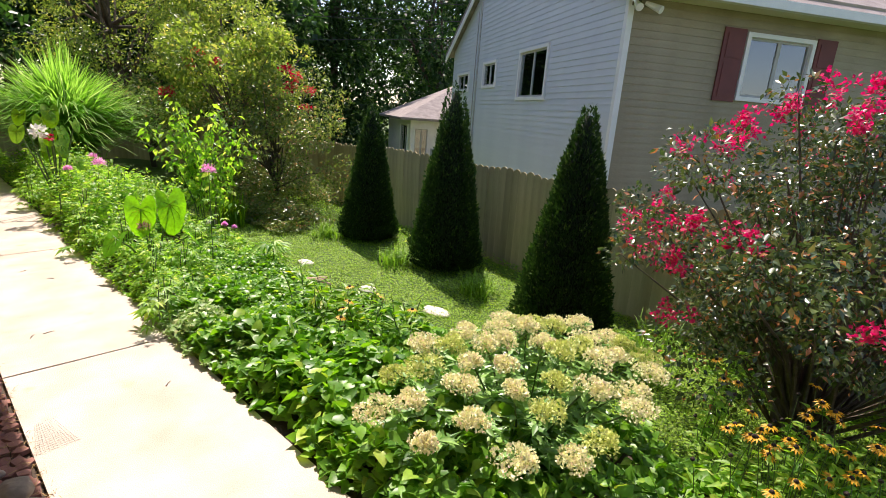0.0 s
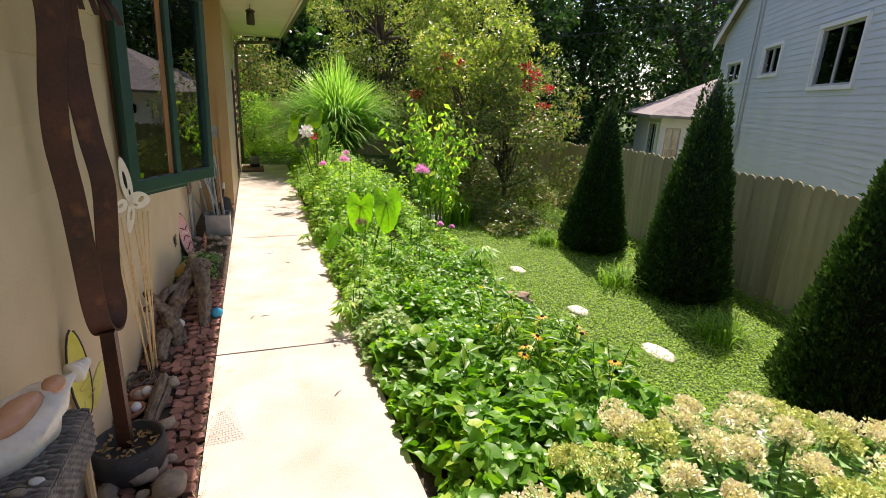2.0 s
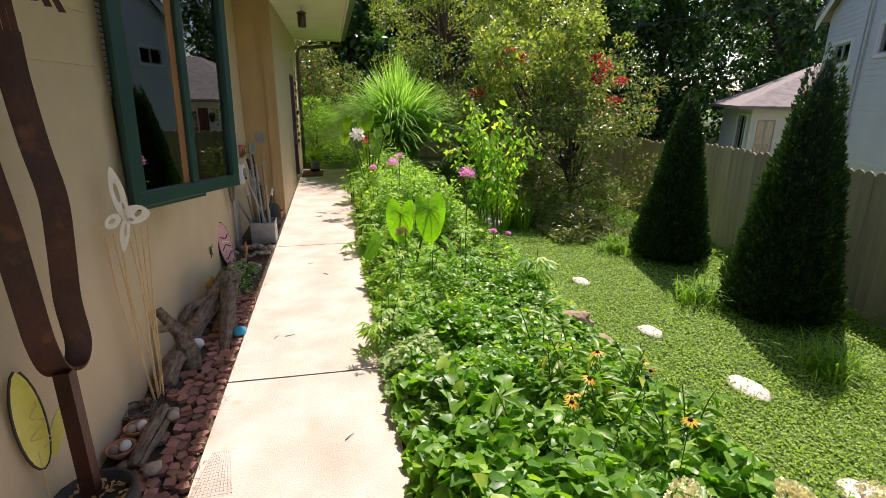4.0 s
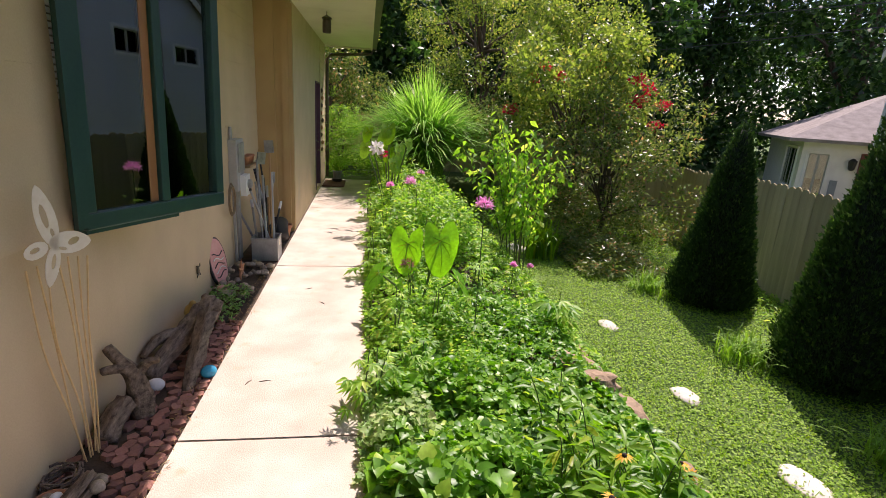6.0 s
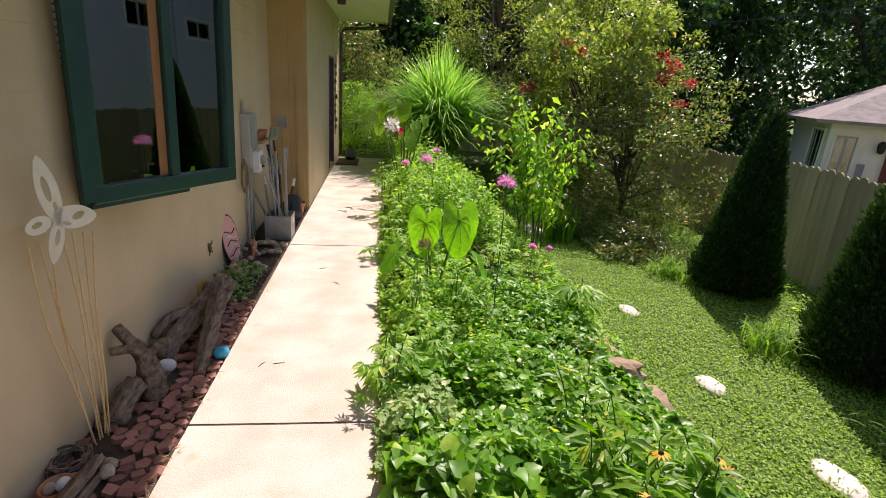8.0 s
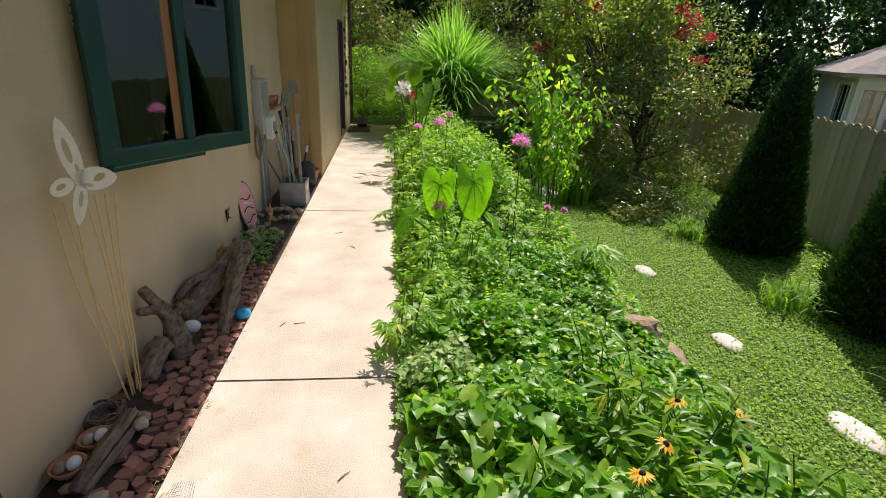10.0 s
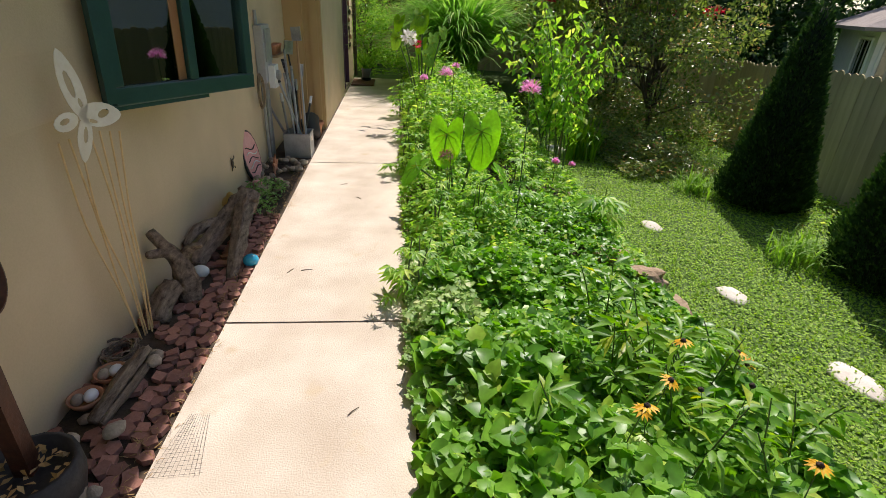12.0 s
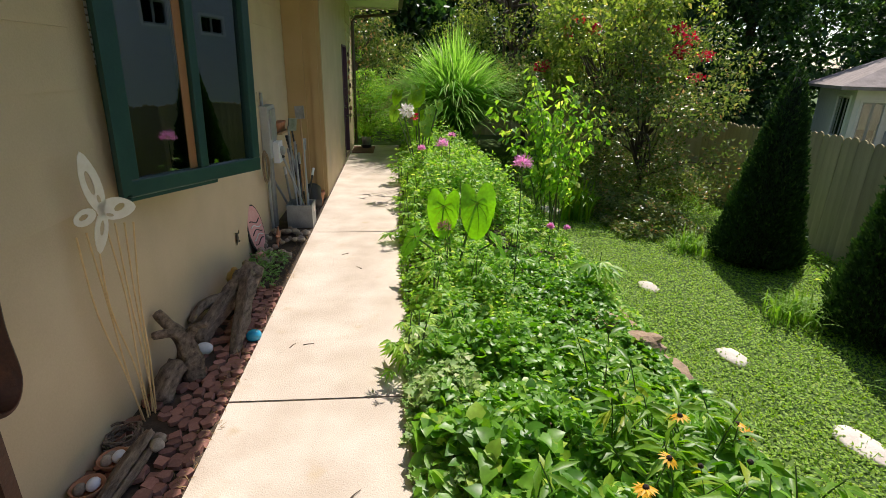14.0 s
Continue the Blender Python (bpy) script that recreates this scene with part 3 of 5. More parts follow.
s.prism([(0, EZ), (DEEP, EZ), (DEEP / 2, RIDGE)], 0, .15, Matrix(((0, 0, 1, 0), (1, 0, 0, 0), (0, 1, 0, 0), (0, 0, 0, 1))))
part("wall", s, "siding", nb)
s = Shape()
holed(s, 0.15, WIDE, -0.9, EZ, FRONT_W, lambda a, b, c, d: s.box((a, 0, c), (b, .15, d)))
s.box((WIDE, .0, -.9), (WIDE + .15, DEEP, EZ)).box((.15, DEEP - .15, -.9), (WIDE, DEEP, EZ))
# walls off the sunlit side take the siding with shade coloured in
part("wall", s, "siding_tan_shaded", nb, "weathered tan clapboard wall, its shade put into the darker colour")
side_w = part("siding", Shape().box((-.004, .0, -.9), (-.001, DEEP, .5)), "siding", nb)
front_w = part("siding", Shape().box((.0, -.004, -.9), (WIDE, -.001, .5)), "siding_tan_shaded", nb)
made = {}
EXPO = .114
for k in range(62):
    z = .5 + k * EXPO
    lo, hi = 0.0, DEEP
    if z + EXPO > EZ:
        t = (z + EXPO - EZ) / (RIDGE - EZ) * DEEP / 2
        lo, hi = t, DEEP - t
    if hi - lo < .3:
        break
    cuts = [(h[0] - .06, h[1] + .06) for h in SIDE_W if z + EXPO > h[2] - .04 and z < h[3] + .04]
    spans, a = [], lo
    for c0, c1 in sorted(cuts):
        spans.append((a, c0))
        a = c1
    spans.append((a, hi))
    for a, b in spans:
        if b - a > .05:
            key = round(b - a, 2)
            if key not in made:
                made[key] = lap(b - a, EXPO, .016).data("board", M["siding"])
            ob = part("board", made[key], "", side_w)
            ob.matrix_basis = pose(0, b, z, 0, 0, 180)
made = {}
for k in range(31):
    z = .5 + k * EXPO
    cuts = [(h[0] - .06, h[1] + .06) for h in FRONT_W if z + EXPO > h[2] - .04 and z < h[3] + .04]
    spans, a = [], 0.0
    for c0, c1 in sorted(cuts):
        spans.append((a, c0))
        a = c1
    spans.append((a, WIDE))
    for a, b in spans:
        key = round(b - a, 2)
        if key not in made:
            made[key] = lap(b - a, EXPO, .016).data("board", M["siding_tan_shaded"])
        ob = part("board", made[key], "", front_w)
        ob.matrix_basis = pose(a, 0, z, 0, 0, -90)
part("corner_post", Shape().box((-.03, -.03, -.9), (.07, .06, EZ)), "white_trim", nb)
rf = Shape()
for v0, v1 in ((-.45, DEEP / 2), (DEEP / 2, DEEP + .45)):
    za, zb = roof_z(v0) + .05, roof_z(v1) + .05
    rf.prism([(v0, za), (v1, zb), (v1, zb + .1), (v0, za + .1)], -.22, WIDE + .3, Matrix(((0, 0, 1, 0), (1, 0, 0, 0), (0, 1, 0, 0), (0, 0, 0, 1))))
part("roof", rf, "shingle", nb)
part("soffit", Shape().box((-.2, -.42, EZ - .17), (WIDE + .3, -.02, EZ - .14)), "soffit", nb)
part("gutter", Shape().box((-.2, -.56, EZ - .2), (WIDE + .3, -.44, EZ - .07)), "white_trim", nb)
rk = Shape()
for v0, v1 in ((-.45, DEEP / 2), (DEEP / 2, DEEP + .45)):
    rk.prism([(v0, roof_z(v0) - .14), (v1, roof_z(v1) - .14), (v1, roof_z(v1) + .05), (v0, roof_z(v0) + .05)], -.215, -.19, Matrix(((0, 0, 1, 0), (1, 0, 0, 0), (0, 1, 0, 0), (0, 0, 0, 1))))
part("rake_board", rk, "white_trim", nb)


def sash_window(parent, m, w, h, panes=2, trim="white_trim"):
    """Trimmed slider in a wall: x across, -y out of the wall, z up from the sill."""
    f = part("window", Shape().box((-.07, -.05, -.07), (w + .07, .02, 0)).box((-.07, -.05, h), (w + .07, .02, h + .07)).box((-.07, -.05, 0), (0, .02, h)).box((w, -.05, 0), (w + .07, .02, h)), trim, parent)
    f.matrix_basis = m
    for k in range(panes):
        a, b = w * k / panes, w * (k + 1) / panes
        fr = part("window_frame", Shape().box((a, .0, 0), (a + .035, .04, h)).box((b - .035, .0, 0), (b, .04, h)).box((a + .035, .0, 0), (b - .035, .04, .04)).box((a + .035, .0, h - .04), (b - .035, .04, h)), "grey_plastic", f)
        pn = part("pane", Shape().box((a + .035, .015, .04), (b - .035, .02, h - .04)), "glass", f)
        pn.visible_shadow = False
    part("curtain", Shape().box((0, .10, h * .42), (w, .105, h)), "curtain", f)
    # black sheet stands in for the unlit depth of the room
    part("room_dark_panel", Shape().box((0, .4, 0), (w, .42, h)), "black", f)
    return f


for a, b, c, d in SIDE_W:
    sash_window(nb, pose(0, b, c, 0, 0, -90), b - a, d - c)
for a, b, c, d in FRONT_W:
    sash_window(nb, pose(a, 0, c), b - a, d - c)
    for x in (a - .52, b + .1):
        sh = Shape().box((x, -.045, c - .1), (x + .42, -.02, d + .1))
        for z0, z1 in ((c - .02, c + .5), (c + .58, d + .02)):
            sh.box((x + .07, -.055, z0), (x + .35, -.044, z1))
        part("shutter", sh, "shutter", nb)
fl = part("flood_light", Shape().box((.02, -.12, EZ - .3), (.12, -.02, EZ - .2)), "gutter", nb)
for dx in (-.02, .14):
    part("lamp_head", Shape().tube([(.06 + dx, -.1, EZ - .26), (.05 + dx * 2, -.2, EZ - .33), (.05 + dx * 2.3, -.27, EZ - .37)], [.03, .05, .06], 10), "white_trim", fl)
part("conduit", Shape().tube([(-.03, 7.6, .3), (-.03, 7.6, 4.9)], .025, 6).tube([(-.03, 7.85, 1.2), (-.03, 7.85, 4.7)], .015, 6).box((-.09, 7.5, .9), (-.02, 7.9, 1.3)), "grey_plastic", nb)

# ---- white house further off ----
WH = pose(14.9, 16.0, -.95, 0, 0, -33.3)
wh = thing("white_house", "small white house with hipped brown roof and maroon shutters", "house")
wh.matrix_world = WH
WHW = [(2.0, 3.0, .8, 2.0), (.2, .75, .6, 2.0)]
s = Shape()
holed(s, 0, 11.0, -1.2, 2.45, WHW, lambda a, b, c, d: s.box((a, 0, c), (b, .15, d)))
holed(s, .15, 7.0, -1.2, 2.45, [(.6, 2.6, .8, 2.1)], lambda a, b, c, d: s.box((0, a, c), (.15, b, d)))
s.box((10.85, .15, -1.2), (11, 7, 2.45)).box((.15, 6.85, -1.2), (10.85, 7, 2.45))
part("wall", s, "white_trim", wh)
s = Shape()
s.v = [tuple(WH.inverted() @ (WH @ Vector(p))) for p in ((-.5, -.5, 2.45), (11.5, -.5, 2.45), (11.5, 7.5, 2.45), (-.5, 7.5, 2.45), (3.2, 3.5, 4.3), (8, 3.5, 4.3), (-.5, -.5, 2.35), (11.5, -.5, 2.35), (11.5, 7.5, 2.35), (-.5, 7.5, 2.35))]
s.f = [(0, 1, 5, 4), (1, 2, 5), (2, 3, 4, 5), (3, 0, 4), (6, 7, 1, 0), (7, 8, 2, 1), (8, 9, 3, 2), (9, 6, 0, 3), (9, 8, 7, 6)]
part("roof", s, "shingle", wh)
sash_window(wh, pose(2.0, 0, .8), 1.0, 1.2)
sash_window(wh, pose(.2, 0, .6), .55, 1.4)
sash_window(wh, pose(0, 2.6, .8, 0, 0, -90), 2.0, 1.3, 3)
for x in (1.55, 3.05):
    part("shutter", Shape().box((x, -.07, .7), (x + .38, -.01, 2.1)), "shutter", wh)
part("door", Shape().box((.92, -.04, -1.0), (1.12, -.01, 1.2)), "curtain", wh)
part("wall_lamp", Shape().spin([(.03, 0), (.09, .05), (.12, .3), (.03, .38)], 8, pose(1.36, -.12, 1.55)), "black", wh)


# ---- planting ----
def mound(name, label, category, mat, box, n, high, size, shape, seed, parent=None, width=0.8, fill=0.75, tilt=0.45, edge=0.25, fall=1.0):
    """A low spreading plant mass over a patch of ground: leaves over a lumpy surface of height high, as stuff."""
    rng = np.random.default_rng(seed)
    x0, x1, y0, y1 = box
    p = np.stack([rng.uniform(x0, x1, n), rng.uniform(y0, y1, n), np.zeros(n)], 1)
    keep, zz = [], []
    for i, (x, y, _) in enumerate(p):
        wob = 0.10 * noise.noise((x * 2.3, y * 2.3, seed)) + 0.05 * noise.noise((x * 7, y * 7, seed))
        d = min((x - x0 + wob) / edge, (x1 - x + wob) / edge, (y - y0 + wob * 2) / edge, (y1 - y + wob * 2) / edge)
        if d < 0:
            continue
        h = high * smooth01(0.25 + d * 0.75) * (0.75 + 0.6 * noise.noise((x * 2.6, y * 2.6, seed + 3)) + 0.3 * noise.noise((x * 6, y * 6, seed + 5)))
        keep.append(i)
        zz.append(ground_z(x, y) + 0.03 + max(0.0, h) * (fill + (1 - fill) * rng.random()))
    p = p[keep]
    p[:, 2] = zz
    way = rng.normal(0, 1, (len(p), 3))
    way[:, 2] = rng.normal(-0.1, 0.35, len(p)) * fall
    sz = size * rng.uniform(0.55, 1.25, len(p))
    me = leaf_mesh(name, mat, p, way, sz, sz * width, shape, seed, tilt)
    if parent:
        return part(name, me, "", parent)
    return tagged(part(name, me, ""), label, category, kind="stuff")


def stemmed(parent, at, high, lean, rng, r=0.006, name="stem", mat="stem"):
    """One curved upright stem; returns its points."""
    a = rng.uniform(0, 2 * math.pi)
    pts = [Vector((at[0] + lean * math.cos(a) * t * t, at[1] + lean * math.sin(a) * t * t, at[2] + high * t)) for t in np.linspace(0, 1, 6)]
    part(name, Shape().tube(pts, [r, r, r * .9, r * .8, r * .7, r * .5], 5), mat, parent)
    return pts


def on_stems(stems, per, rng, lo=0.2, hi=1.0):
    """Points and outward ways along a list of stems."""
    pos, way = [], []
    for pts in stems:
        for _ in range(per):
            t = rng.uniform(lo, hi) * (len(pts) - 1)
            i = min(int(t), len(pts) - 2)
            pos.append(tuple(pts[i].lerp(pts[i + 1], t - i)))
            a = rng.uniform(0, 2 * math.pi)
            way.append((math.cos(a), math.sin(a), rng.uniform(-.3, .6)))
    return pos, way


def crown_mesh(name, mat, blobs, n, size, shape, seed, width=0.55, droop=-0.1, inner=0.55, tilt=0.7):
    """Leaves through a set of ellipsoid clumps (centre, radii), thickest at their skin."""
    rng = np.random.default_rng(seed)
    vol = np.array([b[1][0] * b[1][1] + b[1][1] * b[1][2] + b[1][0] * b[1][2] for b in blobs])
    cnt = np.maximum(4, (n * vol / vol.sum()).astype(int))
    P, W = [], []
    for (c, r), k in zip(blobs, cnt):
        d = sphere_dirs(k, rng)
        rad = inner + (1.05 - inner) * rng.random(k) ** 0.6
        P.append(np.array(c) + d * np.array(r) * rad[:, None])
        w = d * 0.7 + rng.normal(0, .6, (k, 3))
        w[:, 2] += droop
        W.append(w)
    P, W = np.concatenate(P), np.concatenate(W)
    sz = size * rng.uniform(.6, 1.3, len(P))
    return leaf_mesh(name, mat, P, W, sz, sz * width, shape, seed, tilt)


def clumps(centre, radii, n, r, seed, lift=-0.6):
    """Small uneven clumps spread over an ellipsoid."""
    rng = np.random.default_rng(seed)
    d = sphere_dirs(n, rng, lift)
    k = rng.uniform(.4, 1.18, n)
    return [((centre[0] + a[0] * radii[0] * q, centre[1] + a[1] * radii[1] * q, centre[2] + a[2] * radii[2] * q),
             tuple(r * rng.uniform(.6, 1.3) * np.array((1, 1, .75)))) for a, q in zip(d, k)]


def tree(name, label, category, at, high, crown, mat, n, size, seed, trunk=0.16, shape=LEAF, limbs=7, group="", lift=-0.6, clump=0.32, count=26, width=.55):
    """Tapered trunk with limbs and a crown of leaf clumps. crown: (centre height, radius across, radius up)."""
    rng = np.random.default_rng(seed)
    z = ground_z(at[0], at[1])
    th = thing(name, label, category, (at[0], at[1], z), 0, group)
    top = Vector((rng.normal(0, .06) * high, rng.normal(0, .06) * high, high * .9))
    line = [Vector((0, 0, -.1))] + [top * t + Vector((rng.normal(0, .02) * high, rng.normal(0, .02) * high, 0)) for t in (.2, .4, .6, .8, 1)]
    part("trunk", Shape().tube(line, [trunk * k for k in (1.2, .9, .75, .55, .35, .15)], 9), "bark", th, smooth=True)
    bl = clumps((top.x * .8, top.y * .8, crown[0]), (crown[1], crown[1], crown[2]), count, clump * crown[1], seed, lift)
    for k in range(limbs):
        a = line[1 + int(rng.integers(0, 3))]
        b = Vector(bl[int(rng.integers(0, len(bl)))][0])
        mid = a.lerp(b, .5) + Vector((0, 0, .1 * high * rng.random()))
        part("limb", Shape().tube([a, mid, b], [trunk * .45, trunk * .28, trunk * .1], 6), "bark", th, smooth=True)
    part("crown", crown_mesh("crown", mat, bl, n, size, shape, seed, width), "", th)
    return th


# lawn
rng = np.random.default_rng(3)
N = 200000
u = rng.random((N, 2))
lx, ly = 2.7 + u[:, 0] * 4.2, -1.0 + (u[:, 1] ** 1.4) * 14.0
lz = np.array([ground_z(a, b) for a, b in zip(lx, ly)])
ok = lx < 5.3 + .17 * ly + .3
P = np.stack([lx, ly, lz + .005 + .035 * rng.random(N) ** 2], 1)[ok]
W = rng.normal(0, 1, P.shape)
W[:, 2] = rng.uniform(0, .7, len(P))
tagged(part("lawn", leaf_mesh("lawn", "clover", P, W, rng.uniform(.014, .036, len(P)), rng.uniform(.011, .024, len(P)), QUAD, 3, .3), ""), "bright green mown lawn of grass and clover", "lawn", kind="stuff")
k = rng.permutation(len(P))[:14000]
W = rng.normal(0, .35, (len(k), 3))
W[:, 2] = 1
tagged(part("grass", leaf_mesh("grass", "grass", P[k], W, rng.uniform(.03, .08, len(k)), .006, BLADE, 5, .5), ""), "short upright grass blades in the lawn", "grass", kind="stuff")

# ground cover in the bed
mound("sweet_potato_vine", "glossy heart-leaved vine carpeting the bed", "ground cover", "vine", (1.0, 2.85, .9, 3.3), 10000, .32, .078, HEART, 11, width=.9, fill=.55)
mound("sweet_potato_vine", "small-leaved vine carpeting the middle of the bed", "ground cover", "vine", (1.0, 2.85, 3.0, 4.6), 9500, .28, .055, HEART, 24, width=.85, fill=.55)
mound("sweet_potato_vine", "glossy heart-leaved vine spreading among stems", "ground cover", "vine", (1.4, 2.85, 4.0, 6.2), 8000, .22, .05, HEART, 12, width=.8, fill=.55)
mound("variegated_ivy", "cream-edged ivy trailing over the path edge", "ground cover", "ivy", (.95, 1.4, 2.7, 4.35), 3400, .2, .042, LOBED, 13, width=.9, fill=.5, edge=.15)
mound("low_herb", "small-leaved herb spilling over the path edge", "ground cover", "herb", (.96, 1.9, 4.2, 7.2), 14000, .32, .048, LEAF, 14, fill=.45, width=.6, edge=.2)
mound("low_herb", "tall loose herb growing beside the path", "ground cover", "herb", (1.03, 2.6, 6.6, 12.2), 24000, .85, .066, LEAF, 15, fill=.35, width=.55, edge=.35)
mound("low_herb", "leafy weeds beside the lawn edge", "ground cover", "herb", (2.3, 3.3, 5.2, 9.5), 6000, .30, .06, LEAF, 16, fill=.4, width=.5, edge=.35)
mound("low_herb", "leafy groundcover below the flowering sedum", "ground cover", "vine", (1.0, 3.0, -1.5, 1.3), 5000, .2, .08, HEART, 17, width=.8)
mound("weeds", "rank weeds along the fence foot", "weeds", "herb", (5.0, 6.0, -1.5, 1.9), 5000, .25, .06, SLIM, 18, fill=.4, width=.3, edge=.4)
mound("weeds", "rank weeds between the conifers and fence", "weeds", "herb", (5.75, 6.8, 3.0, 11.2), 3500, .12, .07, SLIM, 19, fill=.4, width=.3, edge=.4)


# conifers
def conifer(at, high, wide, seed, forked=False):
    rng = np.random.default_rng(seed)
    th = thing("arborvitae", "dense dark green cone-shaped conifer by the fence", "conifer", (at[0], at[1], ground_z(*at)), group="conifers along the fence")

    def radius(t):
        return wide * min(1, .72 + t / .14) * (1 - t) ** .84 * 1.06 + .015

    part("trunk", Shape().tube([(0, 0, -.05), (0, 0, high * .9)], [.05, .01], 7), "bark", th)
    # solid dark body added as the shade between the sprays
    part("shade_core", Shape().spin([(max(.01, radius(t) * .80), high * t * .97 + .02) for t in np.linspace(.0, .97, 16)], 14), "arbor_shade_core", th, smooth=True)
    n = 26000
    t = 1 - np.sqrt(rng.random(n))
    t = np.clip(t * .99, 0, .99)
    a = rng.uniform(0, 2 * math.pi, n)
    r = np.array([radius(q) for q in t])
    lump = np.array([1 + .13 * noise.noise((math.cos(b) * 2.5, math.sin(b) * 2.5, q * high * 3 + seed)) + .10 * noise.noise((math.cos(b) * 7, math.sin(b) * 7, q * high * 8 + seed)) for b, q in zip(a, t)])
    r = r * lump * rng.uniform(.82, 1.10, n)
    P = np.stack([r * np.cos(a), r * np.sin(a), t * high + .02], 1)
    if forked:
        P[:, 0] += np.where(rng.random(n) < .5, .09, -.07) * np.clip((t - .72) / .15, 0, 1)
        P[:, 2] -= np.where(P[:, 0] > .03, .10, 0) * np.clip((t - .72) / .2, 0, 1)
    W = np.stack([np.cos(a) * .55, np.sin(a) * .55, np.full(n, .9)], 1) + rng.normal(0, .3, (n, 3))
    face = np.stack([-np.sin(a), np.cos(a), np.zeros(n)], 1)
    part("foliage", leaf_mesh("foliage", "arbor", P, W, rng.uniform(.03, .075, n), rng.uniform(.018, .04, n), SPRAY, seed, .5, face), "", th)
    return th


conifer((5.6, 7.1), 2.42, .47, 31)
conifer((5.5, 5.05), 2.82, .52, 32, True)
conifer((4.85, 2.55), 2.56, .51, 33)


# tall grass clump
def grass_clump(name, label, at, n, high, spread, mat, seed, wide=.016, bend=.55):
    rng = np.random.default_rng(seed)
    th = thing(name, label, "ornamental grass", (at[0], at[1], ground_z(*at)))
    v, f = [], []
    for _ in range(n):
        a, q = rng.uniform(0, 2 * math.pi), rng.random() ** .6
        h, out = high * rng.uniform(.55, 1.05), spread * q * rng.uniform(.6, 1.15)
        bx0, by0 = rng.normal(0, .12), rng.normal(0, .12)
        sx, sy = -math.sin(a) * wide * .5, math.cos(a) * wide * .5
        k = len(v)
        for j, t in enumerate((0, .3, .55, .75, .9, 1)):
            o = out * t ** 2.0
            z = h * (t - bend * q * t ** 3.2)
            s_ = (1, 1, .95, .8, .5, .05)[j]
            x, y = bx0 + o * math.cos(a), by0 + o * math.sin(a)
            v += [(x - sx * s_, y - sy * s_, z), (x + sx * s_, y + sy * s_, z)]
        f += [(k + 2 * j, k + 2 * j + 1, k + 2 * j + 3, k + 2 * j + 2) for j in range(5)]
    s = Shape()
    s.v, s.f = v, f
    tagged(part("foliage", s, mat, th, smooth=True), kind="stuff")
    return th


grass_clump("silver_grass", "large fountain of arching green maiden grass", (2.25, 12.9), 3600, 2.85, 2.8, "silver_grass", 41, .029)
grass_clump("grass_tuft", "tuft of strappy green leaves beside the lawn", (3.9, 9.2), 140, .9, .45, "lime", 42, .03)
grass_clump("grass_tuft", "loose tuft of weedy grass by a conifer", (4.85, 5.45), 150, .42, .36, "grass", 43, .014)
grass_clump("grass_tuft", "loose tuft of weedy grass by a conifer", (4.85, 3.85), 150, .42, .36, "grass", 44, .014)
grass_clump("grass_tuft", "loose tuft of weedy grass by a conifer", (4.95, 7.5), 130, .42, .34, "grass", 45, .014)
grass_clump("grass_tuft", "tall weedy grass before the fence", (4.4, 1.35), 60, .9, .5, "grass", 46, .014)

# crape myrtle near the fence
def myrtle(at, blobs, n, seed, flowers, label, name="crape_myrtle", leaf=.055, mat="myrtle", fm="magenta"):
    rng = np.random.default_rng(seed)
    th = thing(name, label, "shrub", (at[0], at[1], ground_z(*at)))
    for c, r in blobs:
        a = Vector((rng.normal(0, .08), rng.normal(0, .08), 0))
        part("branch", Shape().tube([a, a.lerp(Vector(c), .5) + Vector((0, 0, .2)), Vector(c)], [.018, .012, .004], 5), "bark", th)
    part("leaves", crown_mesh("leaves", mat, blobs, n, leaf, LEAF, seed, .5), "", th)
    for c in flowers:
        k = int(rng.integers(3, 6))
        bl = [((c[0] + rng.normal(0, .05), c[1] + rng.normal(0, .05), c[2] + .035 * j), (.055, .055, .045)) for j in range(k)]
        part("flower_cluster", crown_mesh("flower", fm, bl, 110, .03, QUAD, int(rng.integers(1e6)), .9, 0, .2), "", th)
    return th


rm = np.random.default_rng(5)
bl = clumps((0, 0, 1.55), (1.5, 1.45, 1.05), 110, .25, 51, -.85)
skin = sphere_dirs(56, rm, -.4)
myrtle((4.45, .1), bl, 26000, 52, [(1.5 * d[0] * rm.uniform(.9, 1.1), 1.5 * d[1], 1.55 + 1.1 * d[2]) for d in skin] + [(1.3 * d[0], 1.3 * d[1], 1.55 + 1.2 * d[2]) for d in sphere_dirs(10, rm, .3)], "crape myrtle covered in magenta flower clusters")

# shrubs and small trees behind
tree("shrub", "open twiggy shrub with bronze green leaves by the fence", "shrub", (5.6, 10.6), 2.3, (1.55, 1.5, 1.45), "shrub", 12000, .07, 61, .05, limbs=26, lift=-.9, clump=.26, count=40)
th = tree("crape_myrtle", "leafy shrub with yellow-green top and red flowers", "shrub", (5.7, 12.4), 3.2, (2.6, 1.5, 1.3), "gold_tree", 8000, .11, 62, .06, limbs=24, clump=.19, count=60)
rm = np.random.default_rng(6)
for d in sphere_dirs(14, rm, -.4):
    d[1] = -abs(d[1])
    part("flower_cluster", crown_mesh("flower", "red_flower", [((1.7 * d[0], 1.7 * d[1], 2.4 + .9 * d[2]), (.16, .16, .1))], 90, .06, QUAD, int(rm.integers(1e6)), .9, 0, .1), "", th)
tree("crape_myrtle", "dark shrub with a few red flowers", "shrub", (4.2, 14.0), 2.2, (1.5, 1.2, 1.0), "shrub", 5000, .1, 63, .06, limbs=12)
